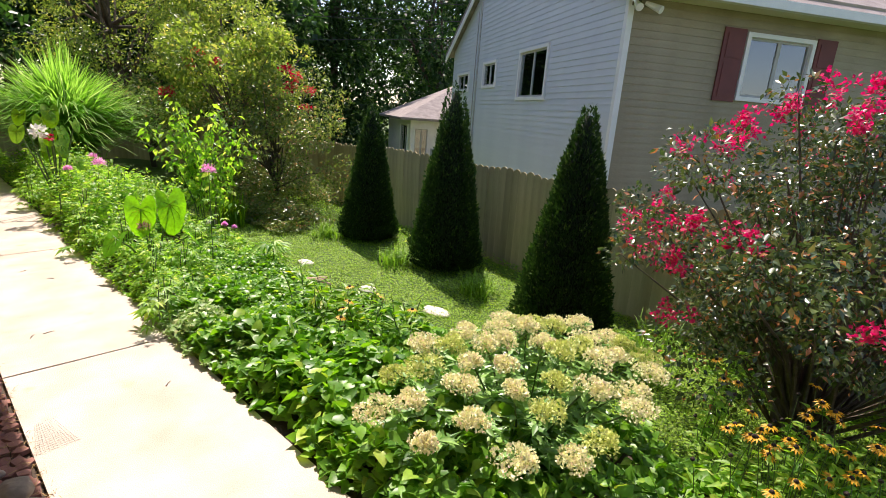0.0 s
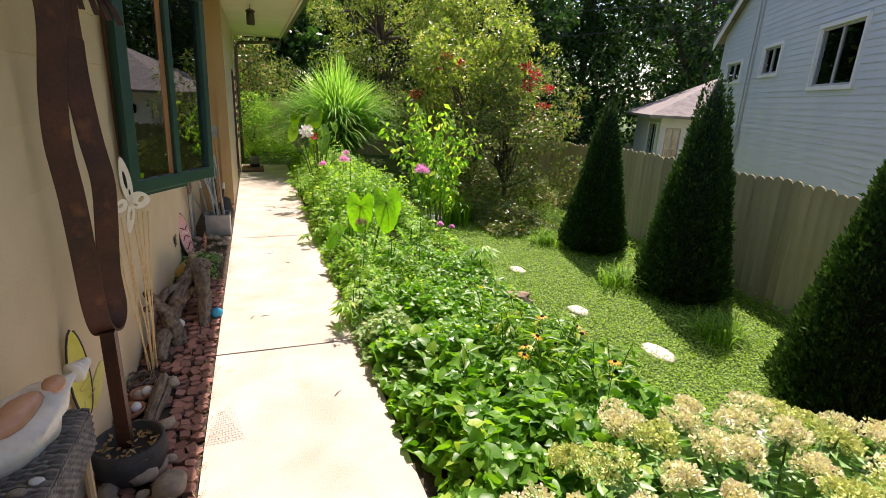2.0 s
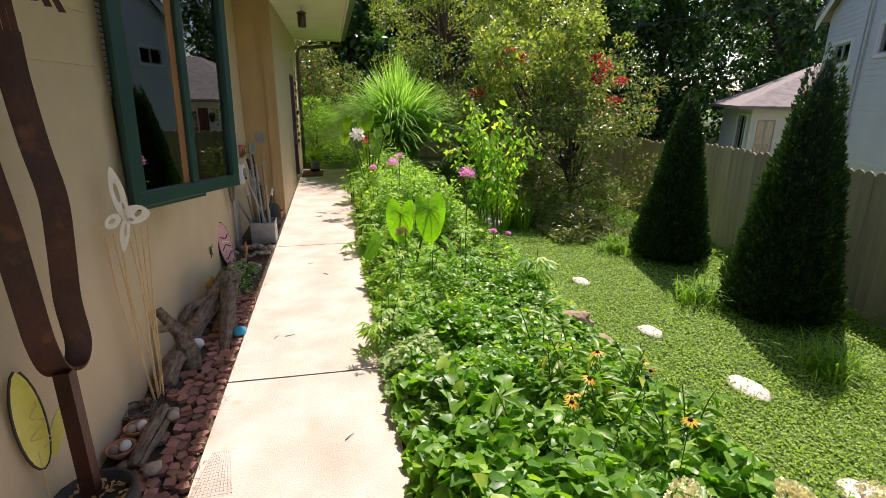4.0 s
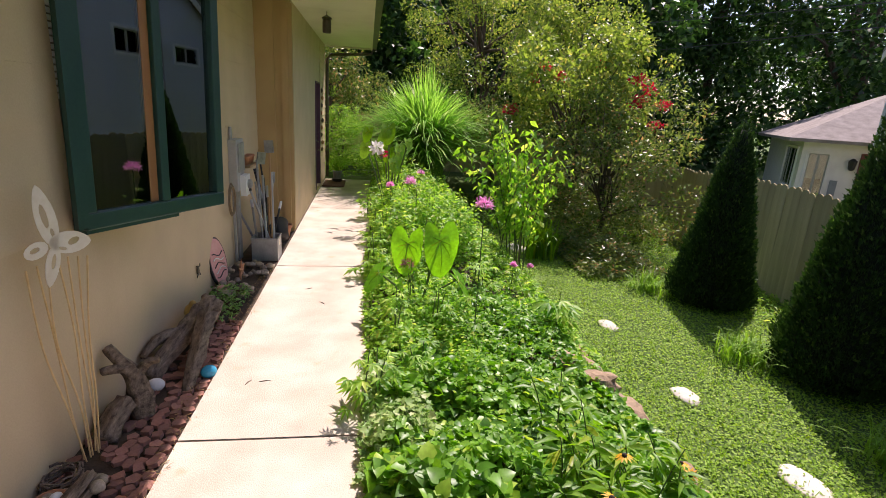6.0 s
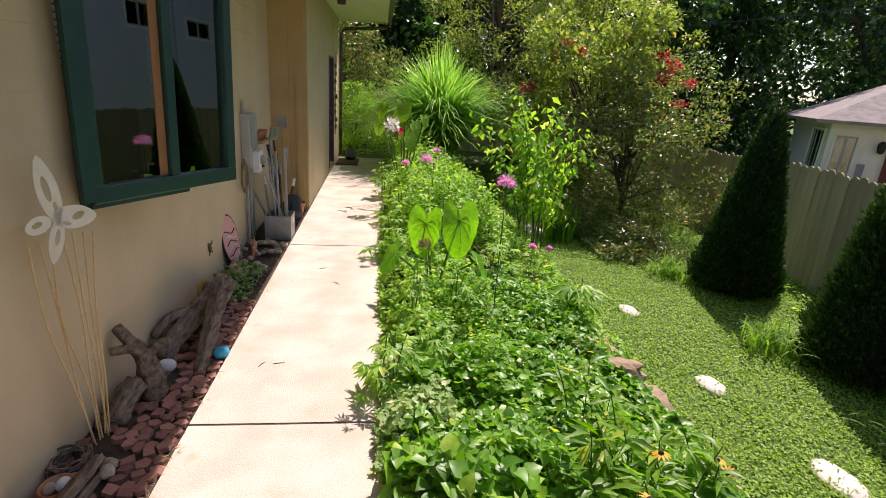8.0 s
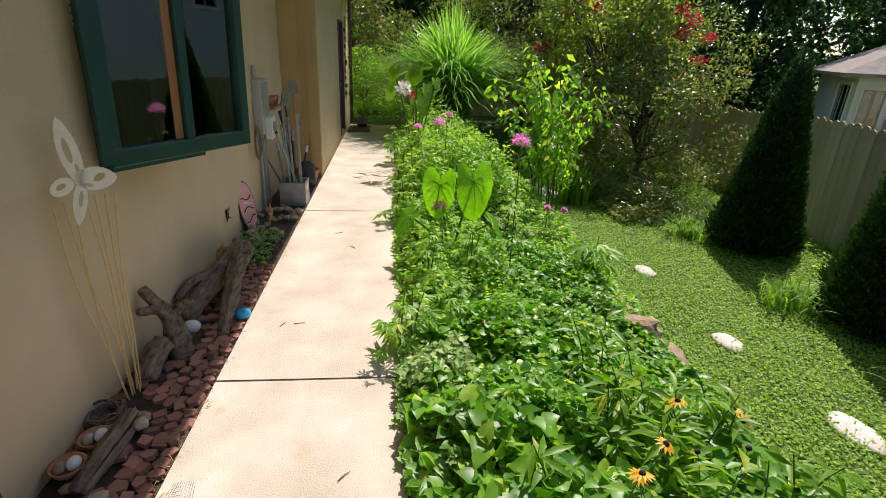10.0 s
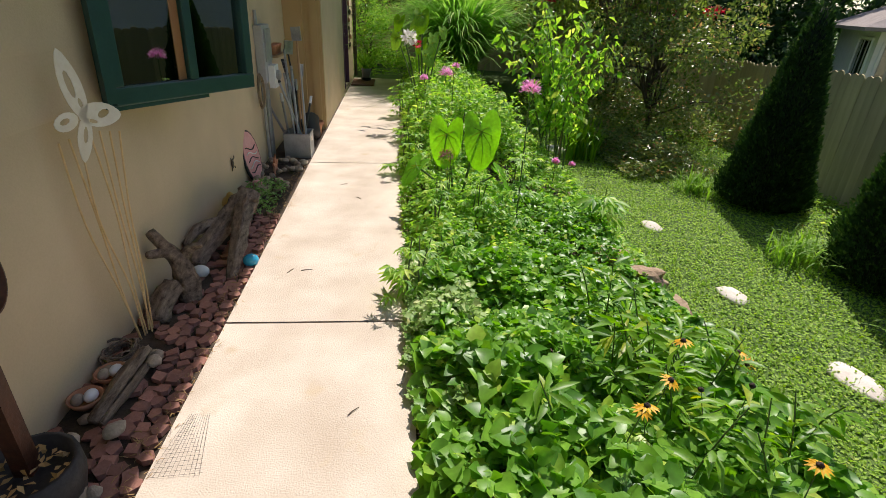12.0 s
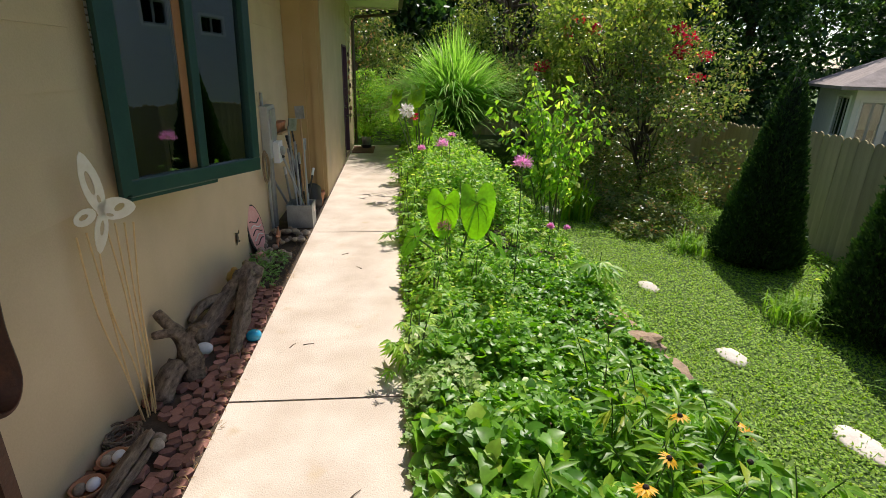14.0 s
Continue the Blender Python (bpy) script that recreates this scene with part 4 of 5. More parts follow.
tree("golden_tree", "small tree with fine yellow-green leaves", "tree", (4.6, 17.5), 6.5, (3.9, 2.5, 2.6), "gold_tree", 17000, .085, 64, .14, limbs=16, clump=.2, count=80)
tree("golden_tree", "spreading tree with yellow-green leaves", "tree", (7.6, 16.5), 5.6, (3.6, 2.2, 2.0), "gold_tree", 13000, .11, 65, .12, limbs=14, clump=.2, count=64)
tree("crape_myrtle", "crape myrtle with red blooms beyond the house corner", "shrub", (-.2, 16.5), 3.6, (2.4, 1.2, 1.4), "shrub", 7000, .09, 66, .06, limbs=14)
tree("shrub", "light green climbing shrub by the house corner", "shrub", (.3, 14.9), 1.9, (1.1, .7, .95), "herb", 6000, .06, 67, .04, limbs=10)
rm = np.random.default_rng(8)
for k, (x, y, h, c, wd) in enumerate(((-9, 34, 15, 9, 5.5), (-2, 30, 14, 8, 5), (4, 33, 16, 9, 5.5), (10, 30, 13, 8, 4.5), (15, 32, 15, 9, 5), (21, 30, 14, 8.5, 5), (26, 25, 15, 9, 5), (0, 24, 9, 5, 3.5), (11, 23, 10, 6, 3.2), (33, 30, 17, 10, 6), (-14, 26, 14, 8, 5), (30, 14, 14, 8, 5), (-5, 42, 20, 13, 8), (6, 44, 21, 13, 8))):
    tree("tree", "tall dark leafy tree standing behind the gardens", "tree", (x, y), h, (c, wd, c * .62), "tree", 9000, .33, 70 + k, .25, limbs=10, count=44, clump=.26, group="trees behind the gardens", lift=-.9, width=.6)

# dense wood closing the view
wr = np.random.default_rng(88)
wb = [((wr.uniform(-25, 45), wr.uniform(27, 48), wr.uniform(0, 9)), (2.2, 2.0, 1.6)) for _ in range(330)]
wb += [((wr.uniform(8, 34), wr.uniform(24, 30), wr.uniform(-.5, 3)), (1.6, 1.5, 1.2)) for _ in range(60)]
tagged(part("wood", crown_mesh("wood", "tree", wb, 84000, .42, LEAF, 89, .6), ""), "dark undergrowth of a wood behind the gardens", "wood", kind="stuff")

mound("weeds", "glossy dark leafy weeds at the back of the lawn", "weeds", "shrub", (4.2, 5.6, 7.9, 10.2), 7000, .5, .075, LEAF, 22, fill=.25, width=.45, edge=.5)
mound("understory", "dark leafy shrubs under the small trees", "shrub", "shrub", (4.3, 6.9, 9.6, 13.2), 9000, .95, .075, LEAF, 20, fill=.25, width=.5, edge=.5)
mound("understory", "leafy green plants at the end of the path", "shrub", "herb", (-.2, 1.4, 13.6, 16.0), 7000, .8, .07, LEAF, 21, fill=.3, width=.5, edge=.4)

# stepping stones and edging rocks
for k, (x, y, a, b) in enumerate(((3.98, 3.75, .2, .13), (3.81, 4.86, .17, .11), (3.78, 6.34, .16, .11), (3.64, 9.63, .26, .18), (3.75, 2.55, .2, .16))):
    tagged(part("stepping_stone", Shape().blob((x, y, ground_z(x, y) + .01), (b, a, .035), .25, k + 2, 14, 6), "step", smooth=True), "flat pale stepping stone set in the lawn", "stone", "stepping stones")
rk = np.random.default_rng(9)
for x, y, a, b, c in ((2.70, 4.40, .15, .12, .09), (2.52, 4.72, .12, .14, .07)):
    tagged(part("rock", Shape().blob((x, y, ground_z(x, y) + .13), (a, b, c), .5, int(x * 10), 12, 8), "sandstone"), "brown sandstone rock standing between vine and lawn", "rock", "edging rocks")
for k in range(9):
    x, y = 3.03 + rk.normal(0, .05), 2.0 + k * .62 + rk.normal(0, .1)
    tagged(part("rock", Shape().blob((x, y, ground_z(x, y) + .07), (rk.uniform(.08, .16), rk.uniform(.1, .2), rk.uniform(.06, .1)), .5, k + 20, 9, 6), "sandstone"), "brown sandstone rock edging the bed", "rock", "edging rocks")


# ---- flowering plants ----
rs = np.random.default_rng(101)
sedum = thing("sedum", "stonecrop in bloom with broad cream-pink flower heads", "flowering plant", (2.12, 1.27, ground_z(2.12, 1.27)))
lp, lw = [], []
for k in range(44):
    a, q = 2.4 * k, math.sqrt((k + .5) / 44)
    q *= rs.uniform(.93, 1.05)
    hx, hy = 1.02 * q * math.cos(a), .74 * q * math.sin(a)
    hz = (.74 - .20 * q * q) * rs.uniform(.92, 1.06)
    base = Vector((hx * .25, hy * .25, 0))
    tip = Vector((hx, hy, hz))
    mid = base.lerp(tip, .5) + Vector((0, 0, .06))
    stem = [base, base.lerp(mid, .5) + Vector((0, 0, .03)), mid, mid.lerp(tip, .6), tip]
    part("stem", Shape().tube(stem, [.007, .006, .006, .005, .004], 5), "stem", sedum)
    p, w_ = on_stems([stem], 55, rs, .12, .95)
    lp += p
    lw += w_
    r = rs.uniform(.07, .115)
    bl = [((tip.x + r * .55 * math.cos(b) * c, tip.y + r * .55 * math.sin(b) * c, tip.z - .3 * r * c + rs.uniform(0, .012)), (r * .42, r * .42, r * .3)) for b, c in [(0, 0)] + [(rs.uniform(0, 6.28), rs.uniform(.7, 1.3)) for _ in range(9)]]
    part("flower_head", crown_mesh("flower_head", "sedum_head" if rs.random() < .62 else "sedum_bud", bl, 700, .015, QUAD, 500 + k, 1.0, .8, .75, .8), "", sedum)
part("leaves", leaf_mesh("leaves", "sedum_leaf", lp, lw, rs.uniform(.06, .12, len(lp)), rs.uniform(.03, .05, len(lp)), LEAF, 7, .5), "", sedum)


def palmate(centres, ways, reach, wide, mat, parent, seed, fingers=7):
    """Hand-shaped leaves of slim leaflets."""
    rng = np.random.default_rng(seed)
    P, W, S = [], [], []
    for c, w_, r in zip(centres, ways, reach):
        d = Vector((w_[0], w_[1], 0)).normalized()
        for j in range(fingers):
            t = (j / (fingers - 1) - .5) * 3.6
            q = Vector((d.x * math.cos(t) - d.y * math.sin(t), d.x * math.sin(t) + d.y * math.cos(t), rng.uniform(-.35, .05)))
            P.append(tuple(c))
            W.append(tuple(q))
            S.append(r * (1 - .28 * abs(t) / 1.8))
    S = np.array(S)
    return part("leaves", leaf_mesh("leaves", mat, P, W, S, S * wide, SLIM, seed, .25), "", parent)


def cleome(at, high, head, seed, stems=1, leaf=.10):
    rng = np.random.default_rng(seed)
    th = thing("cleome", "tall spider flower with a pink bloom" if head else "leafy spider flower with hand-shaped leaves", "flowering plant", (at[0], at[1], ground_z(*at)))
    C, Wy, R = [], [], []
    for s_ in range(stems):
        pts = stemmed(th, (rng.normal(0, .04) * (stems > 1), rng.normal(0, .04) * (stems > 1), 0), high * rng.uniform(.9, 1) if s_ else high, .06 * (s_ > 0), rng, .006)
        for k in range(int(16 * high) + 5):
            t = rng.uniform(.12, .93)
            i = min(int(t * 5), 4)
            p = pts[i].lerp(pts[i + 1], t * 5 - i)
            a = rng.uniform(0, 6.28)
            o = Vector((math.cos(a), math.sin(a), .35)) * rng.uniform(.05, .14) * (1.2 - .6 * t)
            C.append(p + o)
            Wy.append((math.cos(a), math.sin(a), 0))
            R.append(leaf * rng.uniform(.6, 1.2) * (1.25 - .7 * t))
    palmate(C, Wy, R, .26, "herb", th, seed)
    if head:
        top = pts[-1]
        d = sphere_dirs(220, rng, -.25)
        part("flower", leaf_mesh("flower", "pink_flower", np.array(top) + d * rng.uniform(.015, .05, (220, 1)) * head * 14, d + rng.normal(0, .3, d.shape), rng.uniform(.018, .034, 220), .012, LEAF, seed), "", th)
        d = sphere_dirs(46, rng, -.3)
        wh_ = Shape()
        for q in d:
            q = Vector(q)
            wh_.tube([top + q * .03, top + q * .085 * head * 12], .0012, 3, False)
        part("stamens", wh_, "pink_flower", th)
    return th


cleome((1.88, 5.08), 1.2, .085, 201)
cleome((1.50, 7.45), .98, .095, 202, 2)
cleome((1.36, 5.25), .60, .075, 203, 2)
cleome((1.75, 9.0), .95, .07, 204, 3)
cleome((1.30, 8.1), .8, .06, 205, 2)
cleome((2.55, 6.3), .42, .035, 206)
cleome((2.95, 6.9), .42, .035, 207)
for k, (x, y, h) in enumerate(((1.2, 4.7, .55), (1.5, 4.9, .5), (1.35, 6.0, .6), (1.6, 6.5, .7), (1.2, 7.0, .65), (2.0, 7.0, .7), (1.8, 7.8, .9), (2.2, 8.4, .8), (1.5, 9.7, .9), (2.0, 9.8, .9), (1.3, 10.6, .8), (1.9, 10.9, .8), (1.3, 4.2, .35), (2.1, 6.0, .5), (1.02, 3.95, .42), (1.0, 6.4, .5), (1.05, 7.6, .5), (1.03, 9.2, .6))):
    cleome((x, y), h, 0, 220 + k, 3, .12)
th = cleome((2.72, 5.35), .52, 0, 250, 1, .24)
cleome((2.3, 7.9), .6, 0, 251, 2, .16)


def big_leaf(parent, base, at, size, face, seed, mat="elephant"):
    """One broad heart leaf on its own stalk, with ribs pressed in."""
    f = Vector(face).normalized()
    down = (Vector((0, 0, -1)) - f * f.z * -1).normalized()
    side = f.cross(down)
    n, rings = 26, 7
    v, fc = [], []
    for r in range(rings + 1):
        q = r / rings
        for j in range(n):
            t = 2 * math.pi * j / n
            rad = .50 + .09 * math.cos(2 * t) + .17 * math.cos(t) ** 9 - .30 * max(0, -math.cos(t)) ** 14
            lift = .10 * q * q * abs(math.sin(t)) - .16 * q * q * max(0, math.cos(t)) + .012 * math.cos(13 * t) * q
            p = Vector(at) + (down * math.cos(t) * rad * q + side * math.sin(t) * rad * q * .92 + f * lift) * size
            v.append(tuple(p))
    for r in range(rings):
        for j in range(n):
            a, b = r * n + j, r * n + (j + 1) % n
            fc.append((a, b, b + n, a + n))
    s = Shape()
    s.v, s.f = v, fc
    lf = part("leaf", s, mat, parent, smooth=True)
    rb = Shape()
    for t in (0, .6, -.6, 1.2, -1.2, 2.0, -2.0):
        rad = .50 + .09 * math.cos(2 * t) + .17 * max(0, math.cos(t)) ** 9
        rb.tube([Vector(at) + f * .004, Vector(at) + (down * math.cos(t) + side * math.sin(t) * .92) * rad * size * .5 + f * .006, Vector(at) + (down * math.cos(t) + side * math.sin(t) * .92) * rad * size * .85 + f * (.0 - .1 * max(0, math.cos(t)) * size)], [.005, .003, .0015], 4, False)
    part("leaf_rib", rb, "lime", parent)
    part("stalk", Shape().tube([base, Vector(base).lerp(Vector(at), .6) + Vector((0, 0, .06)), at], [.012, .01, .007], 6), "stem", parent)
    return lf


ear = thing("elephant_ear", "elephant ear with broad bright green heart leaves", "plant", (1.42, 5.45, ground_z(1.42, 5.45)))
big_leaf(ear, (0, 0, 0), (-.11, -.12, .72), .36, (-.35, -.85, .35), 1)
big_leaf(ear, (.02, 0, 0), (.17, -.08, .74), .42, (.25, -.9, .3), 2)
big_leaf(ear, (0, .02, 0), (-.34, -.1, .45), .26, (-.5, -.3, .8), 3)
big_leaf(ear, (0, .02, 0), (.34, -.1, .40), .24, (.6, -.2, .7), 4)
big_leaf(ear, (0, -.3, 0), (-.28, -1.45, .22), .16, (-.2, -.4, .8), 5, "vine")

hib = thing("squash_plant", "tall plant with large yellow-green leaves and a white flower", "plant", (1.3, 9.0, ground_z(1.3, 9.0)))
rh = np.random.default_rng(260)
for k in range(15):
    a = rh.uniform(0, 6.28)
    big_leaf(hib, (0, 0, .1), (.4 * math.cos(a) * rh.random(), .4 * math.sin(a), rh.uniform(.7, 1.55)), rh.uniform(.16, .27), (math.cos(a) * .4, -.7, .6), 60 + k, "lime" if k % 3 else "herb")
part("flower", crown_mesh("flower", "white_flower", [((-.2, -.4, 1.2), (.07, .07, .06))], 60, .07, LEAF, 5, .8), "", hib)
part("flower", crown_mesh("flower", "red_flower", [((-.1, -.42, 1.13), (.04, .04, .03))], 30, .04, LEAF, 6, .8), "", hib)

tom = thing("tomato_plant", "tall staked tomato plant with drooping yellowing leaves", "plant", (3.1, 8.0, ground_z(3.1, 8.0)))
rt = np.random.default_rng(270)
st = [stemmed(tom, (rt.normal(0, .12), rt.normal(0, .12), 0), rt.uniform(1.7, 2.5), .75, rt, .009) for _ in range(11)]
p, w_ = on_stems(st, 110, rt, .36, 1.0)
p = np.array(p) + rt.normal(0, .07, (len(p), 3))
w_ = np.array(w_)
w_[:, 2] -= .9
s_ = rt.uniform(.07, .15, len(p))
part("leaves", leaf_mesh("leaves", "herb", p, w_, s_, s_ * .5, LEAF, 8, .6), "", tom)
for k in range(5):
    q = st[k % 7][3]
    part("tomato", Shape().blob((q.x + .08, q.y - .1, q.z - .05), (.04, .04, .037), .1, k, 10, 6), "fruit", tom, smooth=True)
part("stake", Shape().tube([(.05, 0, 0), (.07, .02, 1.7)], .01, 6), "dry_stem", tom)


def daisy_patch(label, centre, spread, n, high, seed, tall=.0, leafy=20):
    rng = np.random.default_rng(seed)
    th = thing("black_eyed_susan", label, "flowering plant", (centre[0], centre[1], ground_z(*centre)))
    lp, lw = [], []
    for k in range(n):
        b = (rng.normal(0, spread[0]), rng.normal(0, spread[1]), 0)
        pts = stemmed(th, b, high * rng.uniform(.75, 1.15), .08, rng, .003)
        top = pts[-1]
        fade = rng.random() < .28
        part("flower_centre", Shape().blob(tuple(top), (.012, .012, .011), .1, k, 8, 5), "cone", th, smooth=True)
        if not fade:
            a = np.arange(12) * 6.283 / 12 + rng.uniform(0, 1)
            lean = rng.normal(0, .25, 2)
            d = np.stack([np.cos(a), np.sin(a), -.25 + lean[0] * np.cos(a) + lean[1] * np.sin(a)], 1)
            part("petals", leaf_mesh("petals", "yellow_flower", np.array(top) + d * .009, d, .036, .013, LEAF, k, .15), "", th)
        p, w_ = on_stems([pts], leafy, rng, .05, .8)
        lp += p
        lw += w_
    s_ = rng.uniform(.05, .12, len(lp))
    part("leaves", leaf_mesh("leaves", "herb", lp, lw, s_, s_ * .28, SLIM, seed, .5), "", th)
    return th


daisy_patch("black-eyed susans with many golden flowers in the bed", (2.8, -.1), (.32, .34), 70, .62, 281)
daisy_patch("few golden black-eyed susans among the vines", (1.78, 2.72), (.22, .22), 6, .46, 282, leafy=10)
daisy_patch("pale leafy stems with golden flowers by the lawn", (2.25, 3.3), (.2, .3), 3, .42, 283, leafy=26)
fern = thing("fine_herb", "feathery blue-green herb with thread-like leaves", "plant", (1.75, 2.3, ground_z(1.75, 2.3)))
rf_ = np.random.default_rng(290)
d = sphere_dirs(900, rf_, .1)
part("leaves", leaf_mesh("leaves", "sedum_leaf", d * rf_.uniform(.02, .25, (900, 1)), d, rf_.uniform(.08, .22, 900), .003, BLADE, 9, .6), "", fern)
leafy = thing("milkweed", "upright stems with long pale green leaves", "plant", (2.15, 3.2, ground_z(2.15, 3.2)))
st = [stemmed(leafy, (rf_.normal(0, .22), rf_.normal(0, .35), 0), rf_.uniform(.38, .6), .14, rf_, .005) for _ in range(32)]
p, w_ = on_stems(st, 20, rf_, .3, 1)
part("leaves", leaf_mesh("leaves", "lime", p, w_, rf_.uniform(.09, .17, len(p)), .032, SLIM, 10, .4), "", leafy)
weed = thing("tall_weed", "upright weed with whorled leaves", "plant", (3.45, .55, ground_z(3.45, .55)))
st = [stemmed(weed, (0, 0, 0), .95, .05, rf_, .007)]
p, w_ = on_stems(st, 120, rf_, .1, 1)
part("leaves", leaf_mesh("leaves", "herb", p, w_, rf_.uniform(.08, .18, len(p)), .022, SLIM, 11, .4), "", weed)


# ---- things along the house wall ----
def ribbon(pts, across, wide, thick):
    """A flat bar bent along pts, lying along across."""
    s = Shape()
    pts = [Vector(p) for p in pts]
    a = Vector(across).normalized()
    for i, p in enumerate(pts):
        d = (pts[min(i + 1, len(pts) - 1)] - pts[max(i - 1, 0)]).normalized()
        n = d.cross(a).normalized()
        k_ = wide[i] if hasattr(wide, "__len__") else wide
        for u_, v_ in ((-1, -1), (1, -1), (1, 1), (-1, 1)):
            s.v.append(tuple(p + a * u_ * k_ / 2 + n * v_ * thick / 2))
    for i in range(len(pts) - 1):
        for j in range(4):
            q, r = i * 4 + j, i * 4 + (j + 1) % 4
            s.f.append((q, r, r + 4, q + 4))
    m_ = (len(pts) - 1) * 4
    s.f += [(3, 2, 1, 0), (m_, m_ + 1, m_ + 2, m_ + 3)]
    return s


def curve(pts, n=6):
    """Smooth line through points."""
    pts = [Vector(p) for p in pts]
    out = []
    for i in range(len(pts) - 1):
        p0, p1, p2, p3 = pts[max(i - 1, 0)], pts[i], pts[i + 1], pts[min(i + 2, len(pts) - 1)]
        for j in range(n):
            t = j / n
            out.append(.5 * ((2 * p1) + (p2 - p0) * t + (2 * p0 - 5 * p1 + 4 * p2 - p3) * t * t + (3 * p1 - p0 - 3 * p2 + p3) * t ** 3))
    return out + [pts[-1]]


VIEW = (.91, .41, 0)
sculpt = thing("steel_sculpture", "rust-brown bent steel bar sculpture on a post by the wall", "sculpture", (0.028, -.15, 0))
loop = curve([(-0.361, 2.695, 2.019), (-0.339, 2.716, 1.827), (-0.371, 2.716, 1.582), (-0.382, 2.716, 1.411), (-0.371, 2.727, 1.219), (-0.366, 2.737, 0.985), (-0.366, 2.759, 0.782), (-0.362, 2.807, 0.668), (-0.343, 2.88, 0.644), (-0.333, 2.929, 0.718), (-0.338, 2.929, 0.882), (-0.322, 2.929, 1.068), (-0.311, 2.929, 1.243), (-0.333, 2.929, 1.418), (-0.349, 2.929, 1.626), (-0.349, 2.929, 1.757)], 5)
bevelled(part("bar", ribbon(loop, VIEW, .088, .012), "rust", sculpt), .002, 1)
for k, (dx, bend) in enumerate(((-.035, .035), (-.012, .06), (.012, .075), (.035, .09))):
    part("finger", ribbon(curve([(-.35 + dx * .8, 2.93 + dx * .4, 1.73), (-.35 + dx, 2.93, 1.89 + .015 * k), (-.335 + dx + bend * .4, 2.935, 1.965 - .012 * k), (-.31 + dx + bend * .8, 2.94, 1.94 - .02 * k), (-.30 + dx + bend, 2.95, 1.86 - .015 * k)], 4), VIEW, .02, .01), "rust", sculpt)
    part("finger", ribbon(curve([(-0.361 + dx * .8, 2.695 + dx * .4, 1.99), (-0.361 + dx, 2.695, 2.14), (-0.361 + dx, 2.695, 2.27)], 4), VIEW, .02, .01), "rust", sculpt)
part("post", Shape().box((-.375, 2.79, 0.0), (-.32, 2.845, .66)), "rust", sculpt)
sculpt.scale = (1, 1, 1.09)

pot = thing("planter", "dark weathered planter bowl filled with dry debris", "planter", (-.30, 2.64, -.025))
part("bowl", Shape().spin([(.10, 0), (.14, .05), (.155, .12), (.15, .2), (.135, .2), (.12, .15)], 18), "slate", pot, smooth=True)
rp = np.random.default_rng(300)
d = sphere_dirs(160, rp, 0)[:70]
part("leaves", leaf_mesh("leaves", "straw", d * np.array((.12, .12, .05)) + np.array((0, 0, .15)), rp.normal(0, 1, (70, 3)) * np.array((1, 1, .3)), rp.uniform(.02, .05, 70), .018, LEAF, 1, .5), "", pot, "dry curled leaves")

fly = thing("butterfly_stake", "cream cut-out metal butterfly on gold wire stems", "garden ornament", (-.36, 3.57, 0))
UP = pose(0, 0, 0, 90, 0, 63)


def wing(outline, holes):
    bm = bmesh.new()
    edges = []
    for ring in [outline] + holes:
        vs = [bm.verts.new((x, y, 0)) for x, y in ring]
        edges += [bm.edges.new((a, b)) for a, b in zip(vs, vs[1:] + vs[:1])]
    bmesh.ops.triangle_fill(bm, use_beauty=True, use_dissolve=False, edges=edges)
    me = bpy.data.meshes.new("wing")
    bm.to_mesh(me)
    bm.free()
    me.materials.append(M["cream"])
    return me


def loop2(cx, cy, rx, ry, ang=0, n=12, point=0.0):
    out = []
    for j in range(n):
        t = 6.2832 * j / n
        k_ = 1 + point * max(0, math.cos(t)) ** 6
        x, y = rx * math.cos(t) * k_, ry * math.sin(t)
        out.append((cx + x * math.cos(ang) - y * math.sin(ang), cy + x * math.sin(ang) + y * math.cos(ang)))
    return out


for nm, o, hs in (("upper_wing", loop2(-.005, .135, .12, .042, 1.72, 18, .25), [loop2(-.012, .15, .055, .014, 1.72, 10), loop2(.012, .075, .022, .009, 1.72, 8)]),
                  ("side_wing", loop2(.075, .02, .085, .05, -.15, 18, .15), [loop2(.095, .022, .028, .016, .3, 9), loop2(.045, -.002, .02, .008, -.4, 8)]),
                  ("side_wing", loop2(-.06, .012, .05, .035, .3, 14), [loop2(-.065, .014, .022, .012, .3, 8)]),
                  ("lower_wing", loop2(-.005, -.06, .085, .03, -1.85, 16, .2), [loop2(0, -.05, .035, .01, -1.85, 9)])):
    wg = part(nm, wing(o, hs), "", fly)
    wg.matrix_basis = pose(0, -.03, 1.09) @ UP @ Matrix.Scale(1.0, 4)
    md = wg.modifiers.new("thick", "SOLIDIFY")
    md.thickness = .003
rw = np.random.default_rng(301)
for k in range(7):
    t = k / 6 - .5
    a = Vector((t * .12, t * .23, 1.05 - .05 * abs(t)))
    b = Vector((t * .03 + rw.normal(0, .01), t * .10 + .05, 0))
    part("wire_stem", Shape().tube(curve([a, a.lerp(b, .35) + Vector((rw.normal(0, .008), rw.normal(0, .014), 0)), a.lerp(b, .7) + Vector((rw.normal(0, .006), rw.normal(0, .01), 0)), b], 5), .0042, 5), "wire", fly)

drag = thing("wing_ornament", "yellow glass wing ornament with curled wire", "garden ornament", (-.43, 2.60, .03))
part("wing", Shape().prism(loop2(0, .52, .2, .055, 1.62, 18, .1), -.002, .002, pose(0, 0, 0, 90, 0, 70)), "yellow_glass", drag)
part("wing", Shape().prism(loop2(.09, .42, .1, .035, 1.1, 16, .1), -.002, .002, pose(0, 0, 0, 90, 0, 70)), "yellow_glass", drag)
